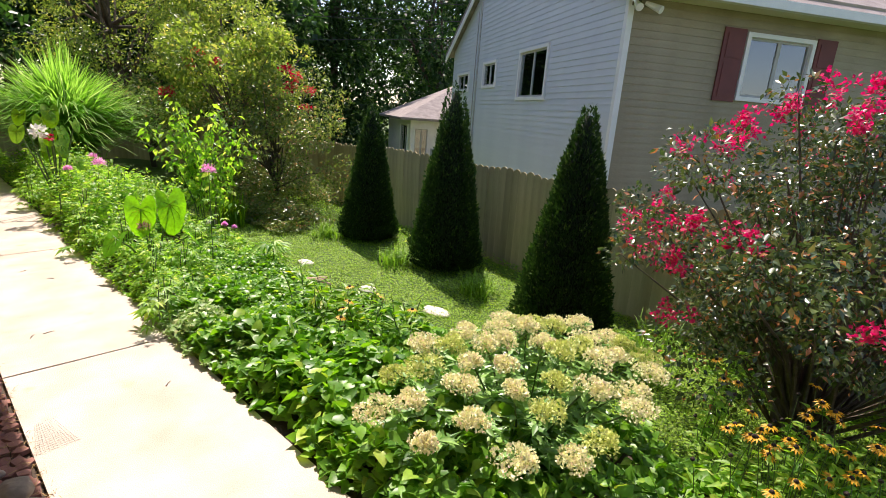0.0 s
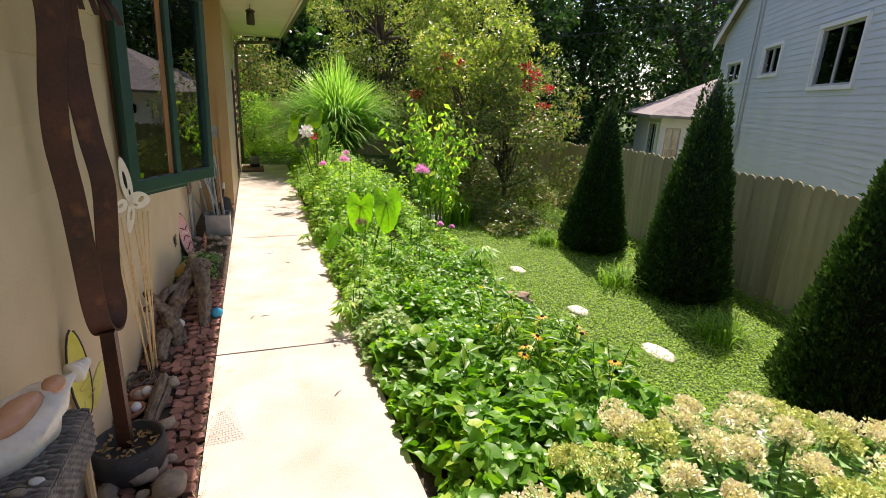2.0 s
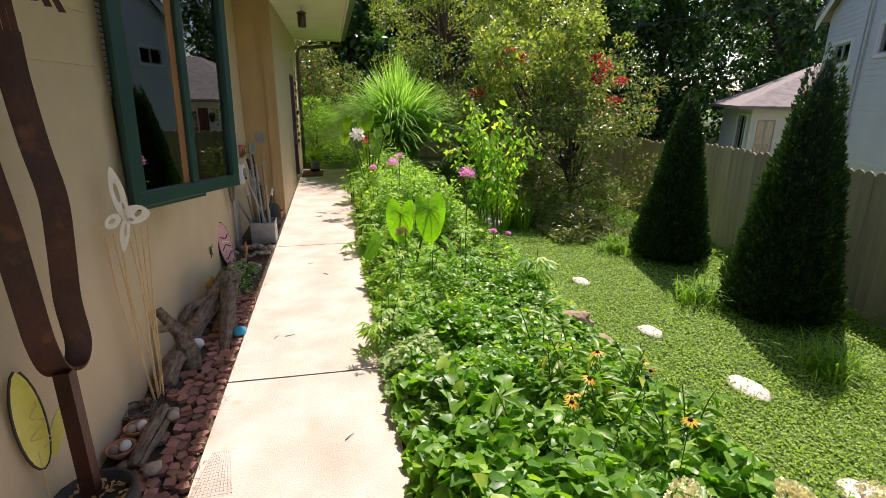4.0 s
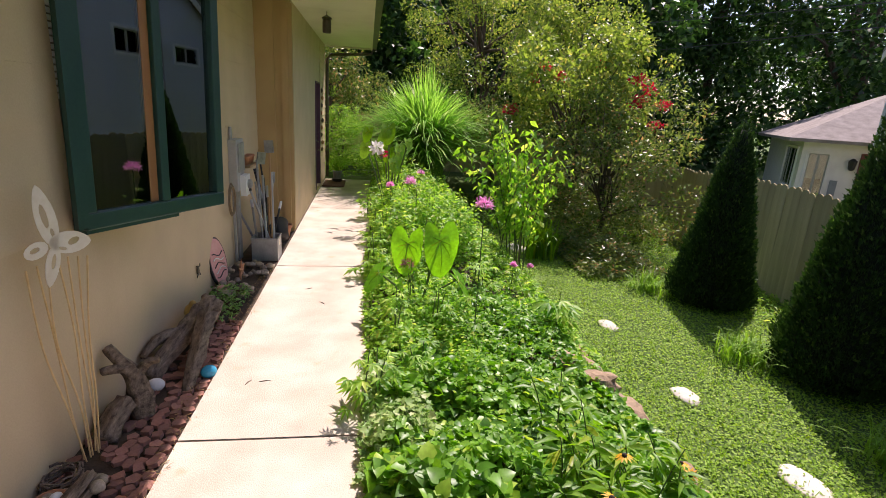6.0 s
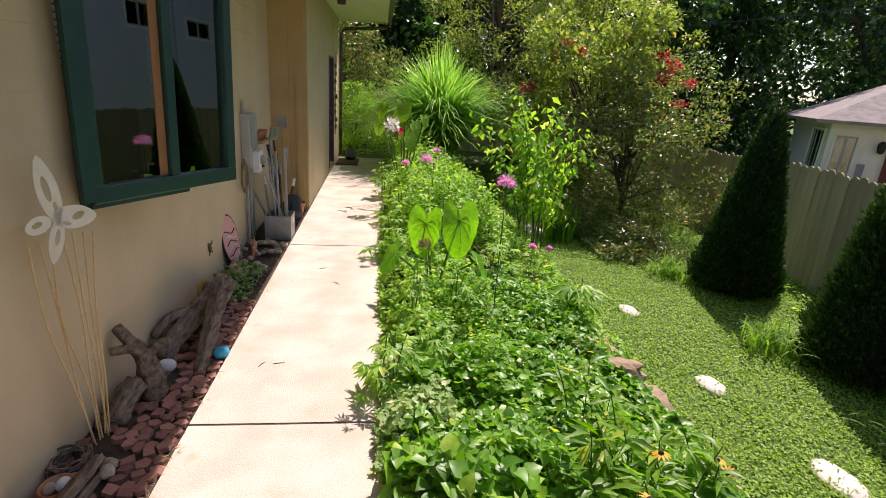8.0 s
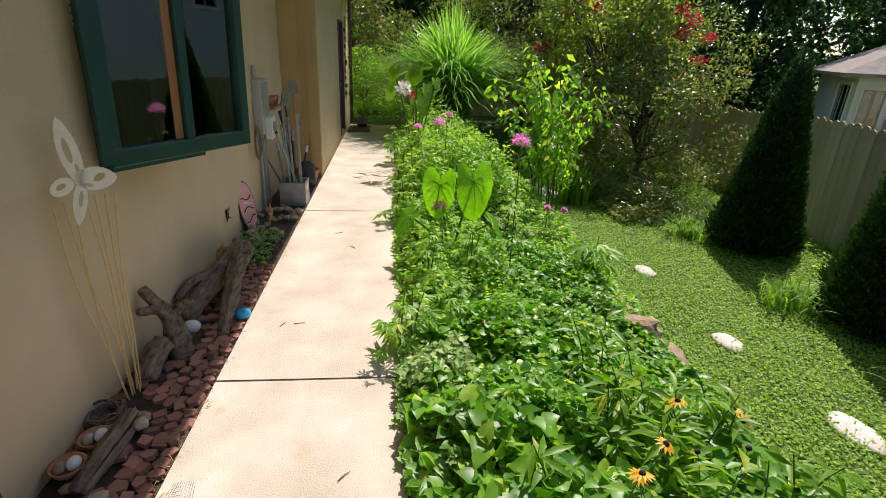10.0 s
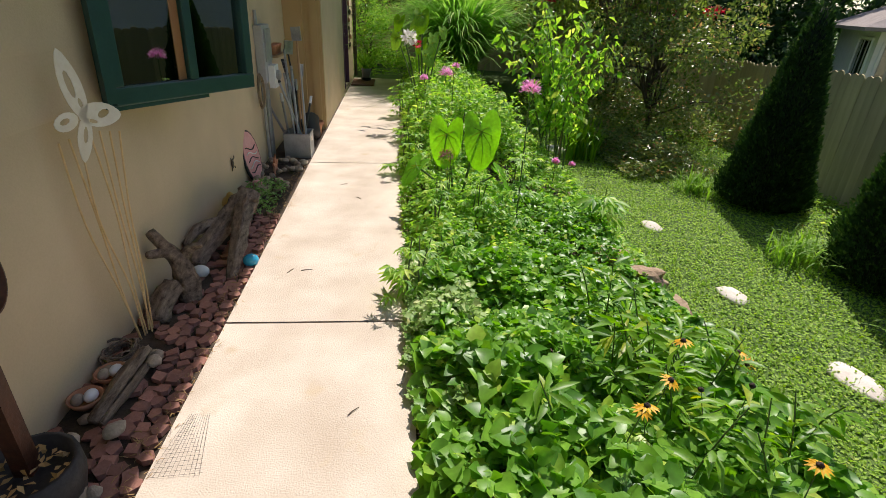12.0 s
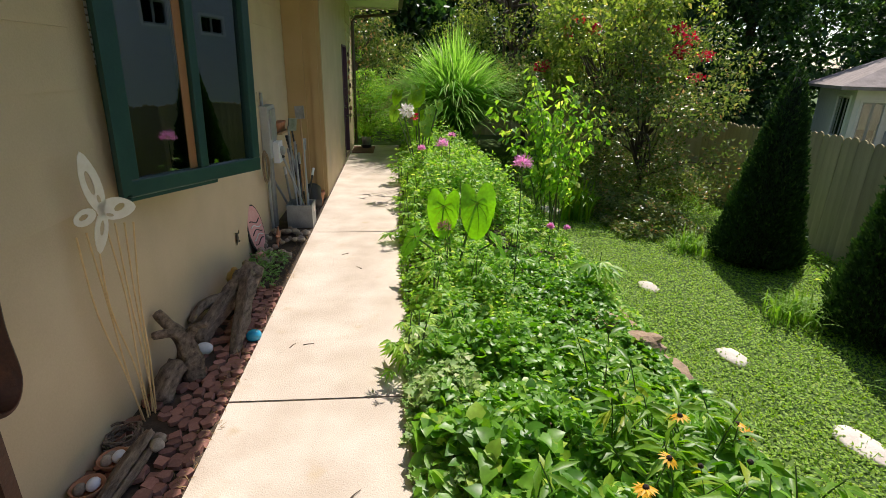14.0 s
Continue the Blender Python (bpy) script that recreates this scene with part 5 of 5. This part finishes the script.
part("rim", Shape().tube([pose(0, 0, 0, 90, 0, 70) @ Vector((x, y, 0)) for x, y in loop2(0, .52, .204, .059, 1.62, 20, .1)], .005, 5), "black", drag)
part("wire_curl", Shape().tube([pose(0, 0, 0, 90, 0, 70) @ Vector((.02 + .05 * math.sin(t * 2.1) * (1 - t / 9), .40 + .028 * t, .006)) for t in np.linspace(0, 7, 30)], .0022, 4), "wire", drag)
part("stake", Shape().tube([(0, 0, 0), (0, 0, .4)], .004, 5), "wire", drag)

# wicker stand with shells
TX0, TX1, TY0, TY1, TZ = -.462, -.24, 1.36, 2.05, .72
stand = thing("wicker_stand", "grey woven wicker stand beside the wall", "table", (0, 0, 0))
tp = Shape()
for k in range(30):
    y = TY0 + (TY1 - TY0) * (k + .5) / 30
    for j in range(8):
        x = TX0 + (TX1 - TX0) * (j + .5) / 8
        z = TZ - .004 + (.003 if (j + k) % 2 else 0)
        tp.tube([(x - .018, y, z - .003), (x, y, z + .003), (x + .018, y, z - .003)], .0105, 5)
tp.box((TX0, TY0, TZ - .03), (TX1, TY1, TZ - .012))
part("top", tp, "wicker", stand)
sk = Shape()
for r in range(10):
    z = TZ - .02 - .013 * r
    n = 46
    for k in range(n):
        y = TY0 + (TY1 - TY0) * k / n
        b = .004 if (k + r) % 2 else 0
        sk.tube([(TX1 + b - .002, y, z), (TX1 + .004 - b, y + (TY1 - TY0) / n, z)], .0065, 4)
    for k in range(16):
        x = TX0 + (TX1 - TX0) * k / 16
        b = .004 if (k + r) % 2 else 0
        sk.tube([(x, TY1 + b - .002, z), (x + (TX1 - TX0) / 16, TY1 + .004 - b, z)], .0065, 4)
part("apron", sk, "wicker", stand)
for x in (TX0 + .025, TX1 - .025):
    for y in (TY0 + .03, TY1 - .03):
        part("leg", Shape().tube([(x, y, TZ - .02), (x, y, .3), (x + .01, y, 0)], [.016, .013, .012], 7), "dry_stem", stand)
part("stretcher", Shape().tube([(TX1 - .025, TY0 + .03, .22), (TX1 - .025, TY1 - .03, .22)], .009, 6), "dry_stem", stand)

conch = thing("conch_shell", "large white conch shell cut open with orange inside", "shell", (-.33, 1.93, TZ + .065))
conch.matrix_world = pose(-.345, 1.90, TZ + .085, 42, -10, 68) @ Matrix.Scale(1.12, 4)
body_c = Shape()
for i in range(23):
    t = i / 22
    r = .012 + .082 * max(0, math.sin(math.pi * min(1, t * 1.12) ** .8)) * (1 - .35 * t)
    for j in range(20):
        a = 6.2832 * j / 20
        knob = 1 + .22 * max(0, math.sin(5 * a + 9 * t)) ** 3 * (.35 < t < .95)
        dent = .55 if (abs(a - 1.3) < .75 and .18 < t < .62) else (.7 if (abs(a - 1.5) < .6 and .68 < t < .84) else 1)
        body_c.v.append(((t - .5) * .40, r * math.cos(a) * knob * dent, r * math.sin(a) * knob * dent * .9))
body_c.f = [(i * 20 + j, i * 20 + (j + 1) % 20, (i + 1) * 20 + (j + 1) % 20, (i + 1) * 20 + j) for i in range(22) for j in range(20)]
part("shell_body", body_c, "shell", conch, smooth=True)
part("opening", Shape().blob((-.035, .022, .043), (.085, .036, .014), .1, 3, 14, 6), "shell_in", conch, "orange-brown shell lining", smooth=True)
part("opening", Shape().blob((.085, .012, .045), (.034, .026, .012), .1, 4, 12, 6), "shell_in", conch, "orange-brown shell lining", smooth=True)
for k in range(4):
    part("spire", Shape().spin([(.03 - .005 * k, 0), (.034 - .006 * k, .01), (.02 - .004 * k, .022)], 12, pose(.17 + .016 * k, 0, 0, 0, 90, 0)), "shell", conch, smooth=True)

box_ = thing("wooden_pot", "dark wooden slatted pot with a white coral piece", "pot", (-.385, 1.58, TZ + .002))
for k in range(14):
    a = 6.2832 * k / 14
    part("stave", Shape().box((-.013, -.005, 0), (.013, .005, .13), pose(.058 * math.cos(a), .058 * math.sin(a), 0, 0, 0, math.degrees(a) + 90)), "rust", box_)
part("coral", Shape().blob((0, 0, .14), (.055, .055, .045), .55, 8, 14, 9), "white_egg", box_, "white coral lump")
part("handle", Shape().tube(curve([(-.05, 0, .13), (-.055, .02, .22), (-.02, .03, .3), (0, .01, .22), (-.02, .0, .14)], 5), .006, 6), "rust", box_)
for k, (x, y, r, mt) in enumerate(((-.30, 1.66, .016, "stone"), (-.27, 1.70, .013, "white_egg"), (-.29, 1.62, .014, "stone"))):
    tagged(part("pebble", Shape().blob((x, y, TZ + r * .7), (r * 1.5, r, r * .8), .1, k, 10, 6), mt, smooth=True), "small smooth pebble lying on the wicker stand", "pebble")

# driftwood, eggs and other finds
def driftwood(label, line, radii, seed, forks=()):
    th = thing("driftwood", label, "driftwood", (0, 0, 0))
    s = Shape()
    for pts, rr in ((line, radii), *forks):
        cp = curve(pts, 6)
        k0 = len(s.v)
        n = 12
        rad = np.interp(np.linspace(0, 1, len(cp)), np.linspace(0, 1, len(rr)), rr)
        s.tube(cp, list(rad), n)
        for i in range(k0, len(s.v)):
            p = Vector(s.v[i])
            c = cp[min((i - k0) // n, len(cp) - 1)]
            j = (i - k0) % n
            s.v[i] = tuple(c + (p - c) * (1 + .28 * math.sin(j * 2.6 + seed) + .3 * noise.noise(p * 18)))
    part("wood", s, "driftwood", th, smooth=True)
    return th


driftwood("upright grey forked driftwood branch against the wall", [(-.27, 3.97, -.02), (-.29, 4.0, .12), (-.33, 4.03, .22), (-.38, 4.02, .30), (-.43, 4.0, .40)], [.06, .05, .04, .03, .022], 1, [([(-.32, 4.03, .2), (-.26, 4.06, .27), (-.20, 4.07, .29)], [.03, .022, .014]), ([(-.36, 4.02, .27), (-.44, 3.93, .29)], [.026, .018])])
driftwood("long weathered driftwood log lying by the wall", [(-.36, 4.3, .04), (-.33, 4.6, .09), (-.28, 4.85, .14), (-.2, 4.98, .2), (-.12, 5.0, .18)], [.05, .06, .075, .09, .07], 2, [([(-.19, 4.95, .19), (-.16, 4.72, .17), (-.125, 4.45, .1), (-.12, 4.2, -.02)], [.07, .06, .05, .03]), ([(-.3, 4.8, .12), (-.4, 4.6, .16), (-.43, 4.4, .13)], [.05, .035, .02]), ([(-.2, 4.98, .2), (-.28, 5.25, .16), (-.34, 5.5, .06)], [.07, .06, .03])])
driftwood("short pale driftwood stump leaning low", [(-.36, 3.72, .0), (-.36, 3.84, .06), (-.34, 3.95, .09)], [.05, .055, .05], 3)
driftwood("split grey driftwood plank beside bowls", [(-.30, 2.98, .03), (-.28, 3.2, .06), (-.27, 3.42, .05)], [.02, .03, .02], 4)
driftwood("thin split driftwood plank beside bowls", [(-.27, 2.98, .015), (-.245, 3.2, .03), (-.24, 3.40, .02)], [.015, .022, .015], 5)


def egg(at, r, mat_, label, long=1.3):
    th = part("egg", Shape().blob((0, 0, 0), (r, r * long, r), .0, 0, 18, 12), mat_, smooth=True)
    th.matrix_world = pose(at[0], at[1], at[2], 0, 0, 35 + at[1] * 60)
    return tagged(th, label, "egg")


egg((-.035, 4.38, .028), .042, "blue_egg", "glossy turquoise blue egg on brick chips", 1.2)
egg((-.30, 4.22, .03), .042, "white_egg", "white egg ornament beside driftwood")
for k, (x, y) in enumerate(((-.36, 3.26), (-.385, 3.10))):
    bw = thing("bowl", "small terracotta bowl holding pale eggs", "bowl", (x, y, .0))
    part("dish", Shape().spin([(.03, 0), (.055, .025), (.068, .055), (.062, .055), (.045, .025), (.01, .015)], 18), "terracotta", bw, smooth=True)
    part("egg", Shape().blob((.018, .01, .05), (.026, .034, .026), 0, 0, 14, 9), "white_egg", bw, smooth=True)
    part("egg", Shape().blob((-.025, -.012, .046), (.024, .03, .024), 0, 0, 14, 9), "stone", bw, smooth=True)
wreath = thing("twig_nest", "coiled grey twig nest by the wall", "nest", (-.40, 3.42, .0))
for k in range(14):
    r, z, ph = rw.uniform(.05, .085), rw.uniform(.01, .06), rw.uniform(0, 6)
    part("twig", Shape().tube([(r * math.cos(ph + t), r * math.sin(ph + t) * 1.2, z + .012 * math.sin(3 * t + k)) for t in np.linspace(0, rw.uniform(3, 6), 14)], .005, 4), "driftwood", wreath)
gourd = tagged(part("gourd", Shape().spin([(.0, 0), (.05, .005), (.062, .04), (.055, .075), (.03, .105), (.022, .135), (.008, .15)], 16, pose(-.36, 5.12, .10, 18, 10, 0)), "gourd", smooth=True), "yellow ochre gourd resting on driftwood", "gourd")
gecko = thing("wall_ornament", "small bronze creature ornament fixed to the wall", "wall ornament", (WALL_X + .012, 5.62, .30))
part("body", Shape().blob((0, 0, 0), (.012, .02, .045), .2, 1, 8, 6), "gutter", gecko)
for a, b in ((1, 1), (1, -1), (-1, 1), (-1, -1)):
    part("leg", Shape().tube([(0, 0, .025 * a), (.006, .035 * b, .035 * a), (.004, .045 * b, .055 * a)], [.006, .005, .003], 5), "gutter", gecko)
slate = thing("painted_slate", "pink painted slate leaning on the wall", "ornament", (-.40, 6.12, -.02))
slate.matrix_world = pose(-.40, 6.12, -.02, 0, 0, 0) @ pose(0, 0, 0, 0, -10, 0)
part("slab", Shape().prism(loop2(0, .24, .25, .15, 1.57, 18), -.012, .012, pose(0, 0, 0, 90, 0, 78)), "slate", slate)
part("painted_face", Shape().prism(loop2(0, .24, .235, .135, 1.57, 18), .0125, .0165, pose(0, 0, 0, 90, 0, 78)), "pink_paint", slate)
for k in range(5):
    part("stripe", Shape().tube([pose(0, 0, 0, 90, 0, 78) @ Vector((x, .12 + .05 * k + .02 * math.sin(30 * x + k), .018)) for x in np.linspace(-.09, .09, 9)], .006, 4), "white_egg" if k % 2 else "slate", slate)
mush = thing("mushroom_ornament", "small coral red toadstool ornament", "ornament", (-.34, 5.85, -.02))
part("stalk", Shape().spin([(.02, 0), (.016, .06)], 10), "shell", mush)
part("cap", Shape().spin([(.05, .05), (.048, .07), (.03, .09), (.005, .098)], 14), "pink_paint", mush, smooth=True)
star = thing("starfish", "dry orange starfish standing among stones", "starfish", (-.26, 6.25, .07))
for k in range(5):
    a = 1.2566 * k + .3
    part("arm", Shape().tube([(0, 0, .03), (0, .06 * math.cos(a), .03 + .06 * math.sin(a)), (.01, .11 * math.cos(a), .03 + .11 * math.sin(a))], [.022, .014, .004], 6), "terracotta", star)
rst = np.random.default_rng(310)
peb = [Shape().blob((0, 0, 0), (.045, .035, .026), .22, k, 9, 6).data("stone", M["stone"], True) for k in range(5)]


def scatter_stones(n, x0, x1, y0, y1, s0, s1, label):
    for k in range(n):
        ob = part("stone", peb[k % 5], "")
        sc = rst.uniform(s0, s1)
        ob.matrix_world = pose(rst.uniform(x0, x1), rst.uniform(y0, y1), .02 * sc + rst.uniform(-.015, .02), rst.uniform(-15, 15), rst.uniform(-15, 15), rst.uniform(0, 360)) @ Matrix.Scale(sc, 4)
        tagged(ob, label, "stone", "stones along the wall")


scatter_stones(38, -.43, -.05, 5.7, 6.75, .5, 1.5, "rounded grey-brown stone lying by the wall")
scatter_stones(9, -.44, -.15, 2.6, 3.5, .5, 1.1, "rough brown stone in the shaded strip")
scatter_stones(16, -.40, -.08, 1.9, 2.75, .7, 2.2, "rough tan rock in the shaded strip")
succ = mound("succulents", "low grey-green succulents between stones", "succulent", "sedum_leaf", (-.44, -.08, 5.2, 5.9), 900, .08, .035, LEAF, 312, width=.6, edge=.1)
mound("dry_litter", "dry straw litter along the path edge", "litter", "straw", (-.12, .03, 1.2, 6.6), 900, .015, .04, BLADE, 313, width=.08, edge=.04)
for k, (x, y, a) in enumerate(((.22, 4.25, 20), (.30, 4.28, -50), (.6, 5.6, 40), (.45, 6.0, 10), (.7, 3.0, 70))):
    tagged(part("twig", Shape().tube([(x, y, .004), (x + .03 * math.cos(a), y + .03 * math.sin(a), .006), (x + .07 * math.cos(a), y + .06 * math.sin(a), .004)], [.003, .0025, .0015], 5), "bark"), "tiny dry twig lying on the path", "twig")
# cast shadow of wire mesh, modelled as black threads on the slab
net_shadow = thing("mesh_shadow", "wire mesh shadow on the path, drawn as thin black strands", "netting", (0.01, 2.72, .006))
for k in range(15):
    part("shadow_strand", Shape().tube([(.0 + .003 * k, .021 * k, 0), (.19 - .009 * k, .021 * k + .012, .002)], .0005, 4, False), "black", net_shadow)
for k in range(11):
    part("shadow_strand", Shape().tube([(.018 * k, .0, .001), (.04 + .008 * k, .31, .002)], .0005, 4, False), "black", net_shadow)

# tools by the house corner
tub = thing("tool_tub", "grey metal tub full of garden tools", "tub", (-.16, 7.05, -.02))
part("tub_body", Shape().box((-.14, -.13, 0), (.14, .13, .012)).box((-.14, -.13, .012), (-.128, .13, .26)).box((.128, -.13, .012), (.14, .13, .26)).box((-.128, -.13, .012), (.128, -.118, .26)).box((-.128, .118, .012), (.128, .13, .26)), "galvanised", tub)
part("rim", Shape().tube([(-.14, -.13, .26), (.14, -.13, .26), (.14, .13, .26), (-.14, .13, .26), (-.14, -.13, .26)], .008, 5), "galvanised", tub)
part("sticker", Shape().box((.1405, -.03, .16), (.142, .05, .22)), "cream", tub)
tl = np.random.default_rng(320)
for k in range(20):
    x, y = tl.uniform(-.1, .1), tl.uniform(-.09, .09)
    tx, ty, h = -.22 + tl.uniform(-.12, .26), tl.uniform(-.15, .9), tl.uniform(.6, 1.25)
    mt = ("steel", "tool_wood", "black", "grey_plastic", "galvanised")[k % 5]
    tool = thing("garden_tool", "long-handled garden tool standing in the tub", "tool", (-.16 + x, 7.05 + y, .0), group="tools in the tub")
    end = Vector((max(tx, -.28), ty, h)) * tl.uniform(.7, 1)
    part("handle", Shape().tube([(0, 0, 0), tuple(end)], .009 + .008 * tl.random(), 7), mt, tool)
    if k % 3 == 0:
        part("grip", Shape().tube([tuple(end * .88), tuple(end * 1.02)], .017, 8), "black" if k % 2 else "white_trim", tool)
    elif k % 4 == 1:
        part("head", Shape().box((-.05, -.012, 0), (.05, .012, .14), pose(*end, 5, 5, tl.uniform(0, 180))), "steel", tool)
bucket = thing("bucket", "black plastic bucket tipped beside the tub", "bucket", (-.10, 7.62, .12))
bucket.matrix_world = pose(-.11, 7.62, .16, -60, 0, 20)
part("pail", Shape().spin([(.0, -.12), (.09, -.12), (.12, .12), (.128, .12), (.125, .13), (.112, .12), (.085, -.1), (.0, -.1)], 18), "black", bucket, smooth=True)
bin_ = thing("flowerpot", "terracotta flowerpot stacked by the wall", "pot", (-.10, 7.9, -.02))
part("pot_body", Shape().spin([(.06, 0), (.09, .16), (.105, .16), (.105, .2), (.09, .2), (.05, .03)], 18), "terracotta", bin_, smooth=True)
meter = thing("electric_meter", "grey electric meter cabinet on the wall", "meter", (WALL_X, 6.95, .0))
bevelled(part("cabinet", Shape().box((.002, -.16, .78), (.09, .16, 1.32)), "grey_plastic", meter), .01)
part("cover", Shape().box((.09, -.12, .98), (.105, .12, 1.28)), "galvanised", meter)
part("meter_box", Shape().box((.09, -.06, .72), (.15, .14, .94)), "white_trim", meter)
part("dial", Shape().spin([(.05, 0), (.05, .03), (.03, .04)], 14, pose(.15, .05, .84, 0, 90, 0)), "galvanised", meter)
for y, z in ((-.12, 2.6), (.02, .78), (.1, .78)):
    part("conduit", Shape().tube([(.03, y, -.02), (.03, y, min(z, 1.45))], .016, 7), "galvanised", meter)
part("top_plate", Shape().box((.002, -.19, 1.36), (.012, .2, 1.46)), "stucco", meter)
sh = thing("wall_shelf", "small wall shelf holding clay pots", "shelf", (WALL_X, 7.35, 1.0))
part("board", Shape().box((.002, -.2, -.012), (.14, .2, .012)), "tool_wood", sh)
for k in range(3):
    cp = thing("clay_pot", "small clay pot standing on a wall shelf", "pot", (WALL_X + .075, 7.22 + .13 * k, 1.0125), group="clay pots on the shelf")
    part("pot_body", Shape().spin([(.032, 0), (.045, .08), (.05, .08), (.05, .1), (.04, .1), (.02, .02)], 12), "terracotta", cp, smooth=True)
coil = thing("wire_coil", "coil of brown wire hanging on the wall", "coil", (WALL_X + .06, 6.62, .72))
for k in range(6):
    part("loop", Shape().tube([(.012 * math.sin(k), .11 * math.cos(t) + .01 * k, (.13 + .008 * k) * math.sin(t)) for t in np.linspace(0, 6.28, 22)], .005, 5), "dry_stem", coil)

# by the door
dp = thing("plant_pot", "grey glazed pot with green plant on the doorstep", "pot plant", (.30, 12.75, .03))
part("pot_body", Shape().spin([(.075, .02), (.10, .22), (.11, .24), (.09, .24), (.05, .1)], 16), "galvanised", dp, smooth=True)
part("saucer", Shape().spin([(.1, 0), (.12, .06), (.1, .06)], 16), "black", dp)
part("leaves", leaf_mesh("leaves", "herb", rst.normal(0, .04, (120, 3)) + np.array((0, 0, .28)), np.abs(rst.normal(0, 1, (120, 3))) * np.array((1, 1, 1)) * rst.choice((-1, 1), (120, 3)) * np.array((1, 1, 0)) + np.array((0, 0, 1.2)), rst.uniform(.1, .35, 120), .018, BLADE, 14, .4), "", dp)
chime = thing("hanging_lantern", "small dark lantern hanging under the eave", "lantern", (.37, 9.0, 2.945))
part("chain", Shape().tube([(0, 0, 0), (0, 0, -.08)], .004, 5), "black", chime)
part("cap", Shape().spin([(.01, -.05), (.07, -.08), (.07, -.1)], 12), "gutter", chime)
part("body", Shape().spin([(.055, -.1), (.06, -.14), (.06, -.27), (.05, -.28)], 12), "gutter", chime, smooth=True)
garland = thing("door_garland", "string of dry pods hanging beside the door", "garland", (FAR_X + .03, 12.42, 0))
part("cord", Shape().tube([(0, 0, .6), (.01, .01, 2.2)], .006, 5), "dry_stem", garland)
for k in range(9):
    part("pod", Shape().blob((.015 * math.sin(k * 2), .03 * math.cos(k * 3), .75 + k * .15), (.03, .04, .045), .3, k, 8, 6), "terracotta" if k % 2 else "bark", garland)

# overhead cables
for k, (z0, x1, y1, z1) in enumerate(((5.2, 3, 38, 8.2), (4.7, 1, 38, 6.2), (4.2, 4, 38, 4.6))):
    a, b = Vector((13.0, 11.8, z0)), Vector((x1, y1, z1))
    tagged(part("cable", Shape().tube([a.lerp(b, t) - Vector((0, 0, 1.2 * t * (1 - t))) for t in np.linspace(0, 1, 14)], .014, 4), "cable"), "thin black overhead cable from the neighbouring house", "cable", "overhead cables", "structure")

# broken brick pieces, nearest stretch of the strip
rb_ = random.Random(12)
chips = []
for k in range(10):
    n = rb_.choice((4, 5, 5, 6))
    ring = [(rb_.uniform(.028, .042) * math.cos(6.283 * j / n + rb_.uniform(-.25, .25)), rb_.uniform(.028, .042) * math.sin(6.283 * j / n + rb_.uniform(-.25, .25))) for j in range(n)]
    s = Shape().prism(ring, 0, .026)
    chips.append(s.data("brick", M["brick"]))
strip_ob = bpy.data.objects["gravel_strip"]
for j in range(46):
    for i in range(7):
        x, y = -.435 + .065 * i + rb_.uniform(-.012, .012), 2.3 + .065 * j + (.032 if i % 2 else 0) + rb_.uniform(-.016, .016)
        if x > -.015 or (x < -.2 and rb_.random() < .35):
            continue
        ob = part("brick", rb_.choice(chips), "", strip_ob)
        ob.matrix_basis = pose(x, y, -.03 + rb_.uniform(0, .014), rb_.uniform(-9, 9), rb_.uniform(-9, 9), rb_.uniform(0, 360))
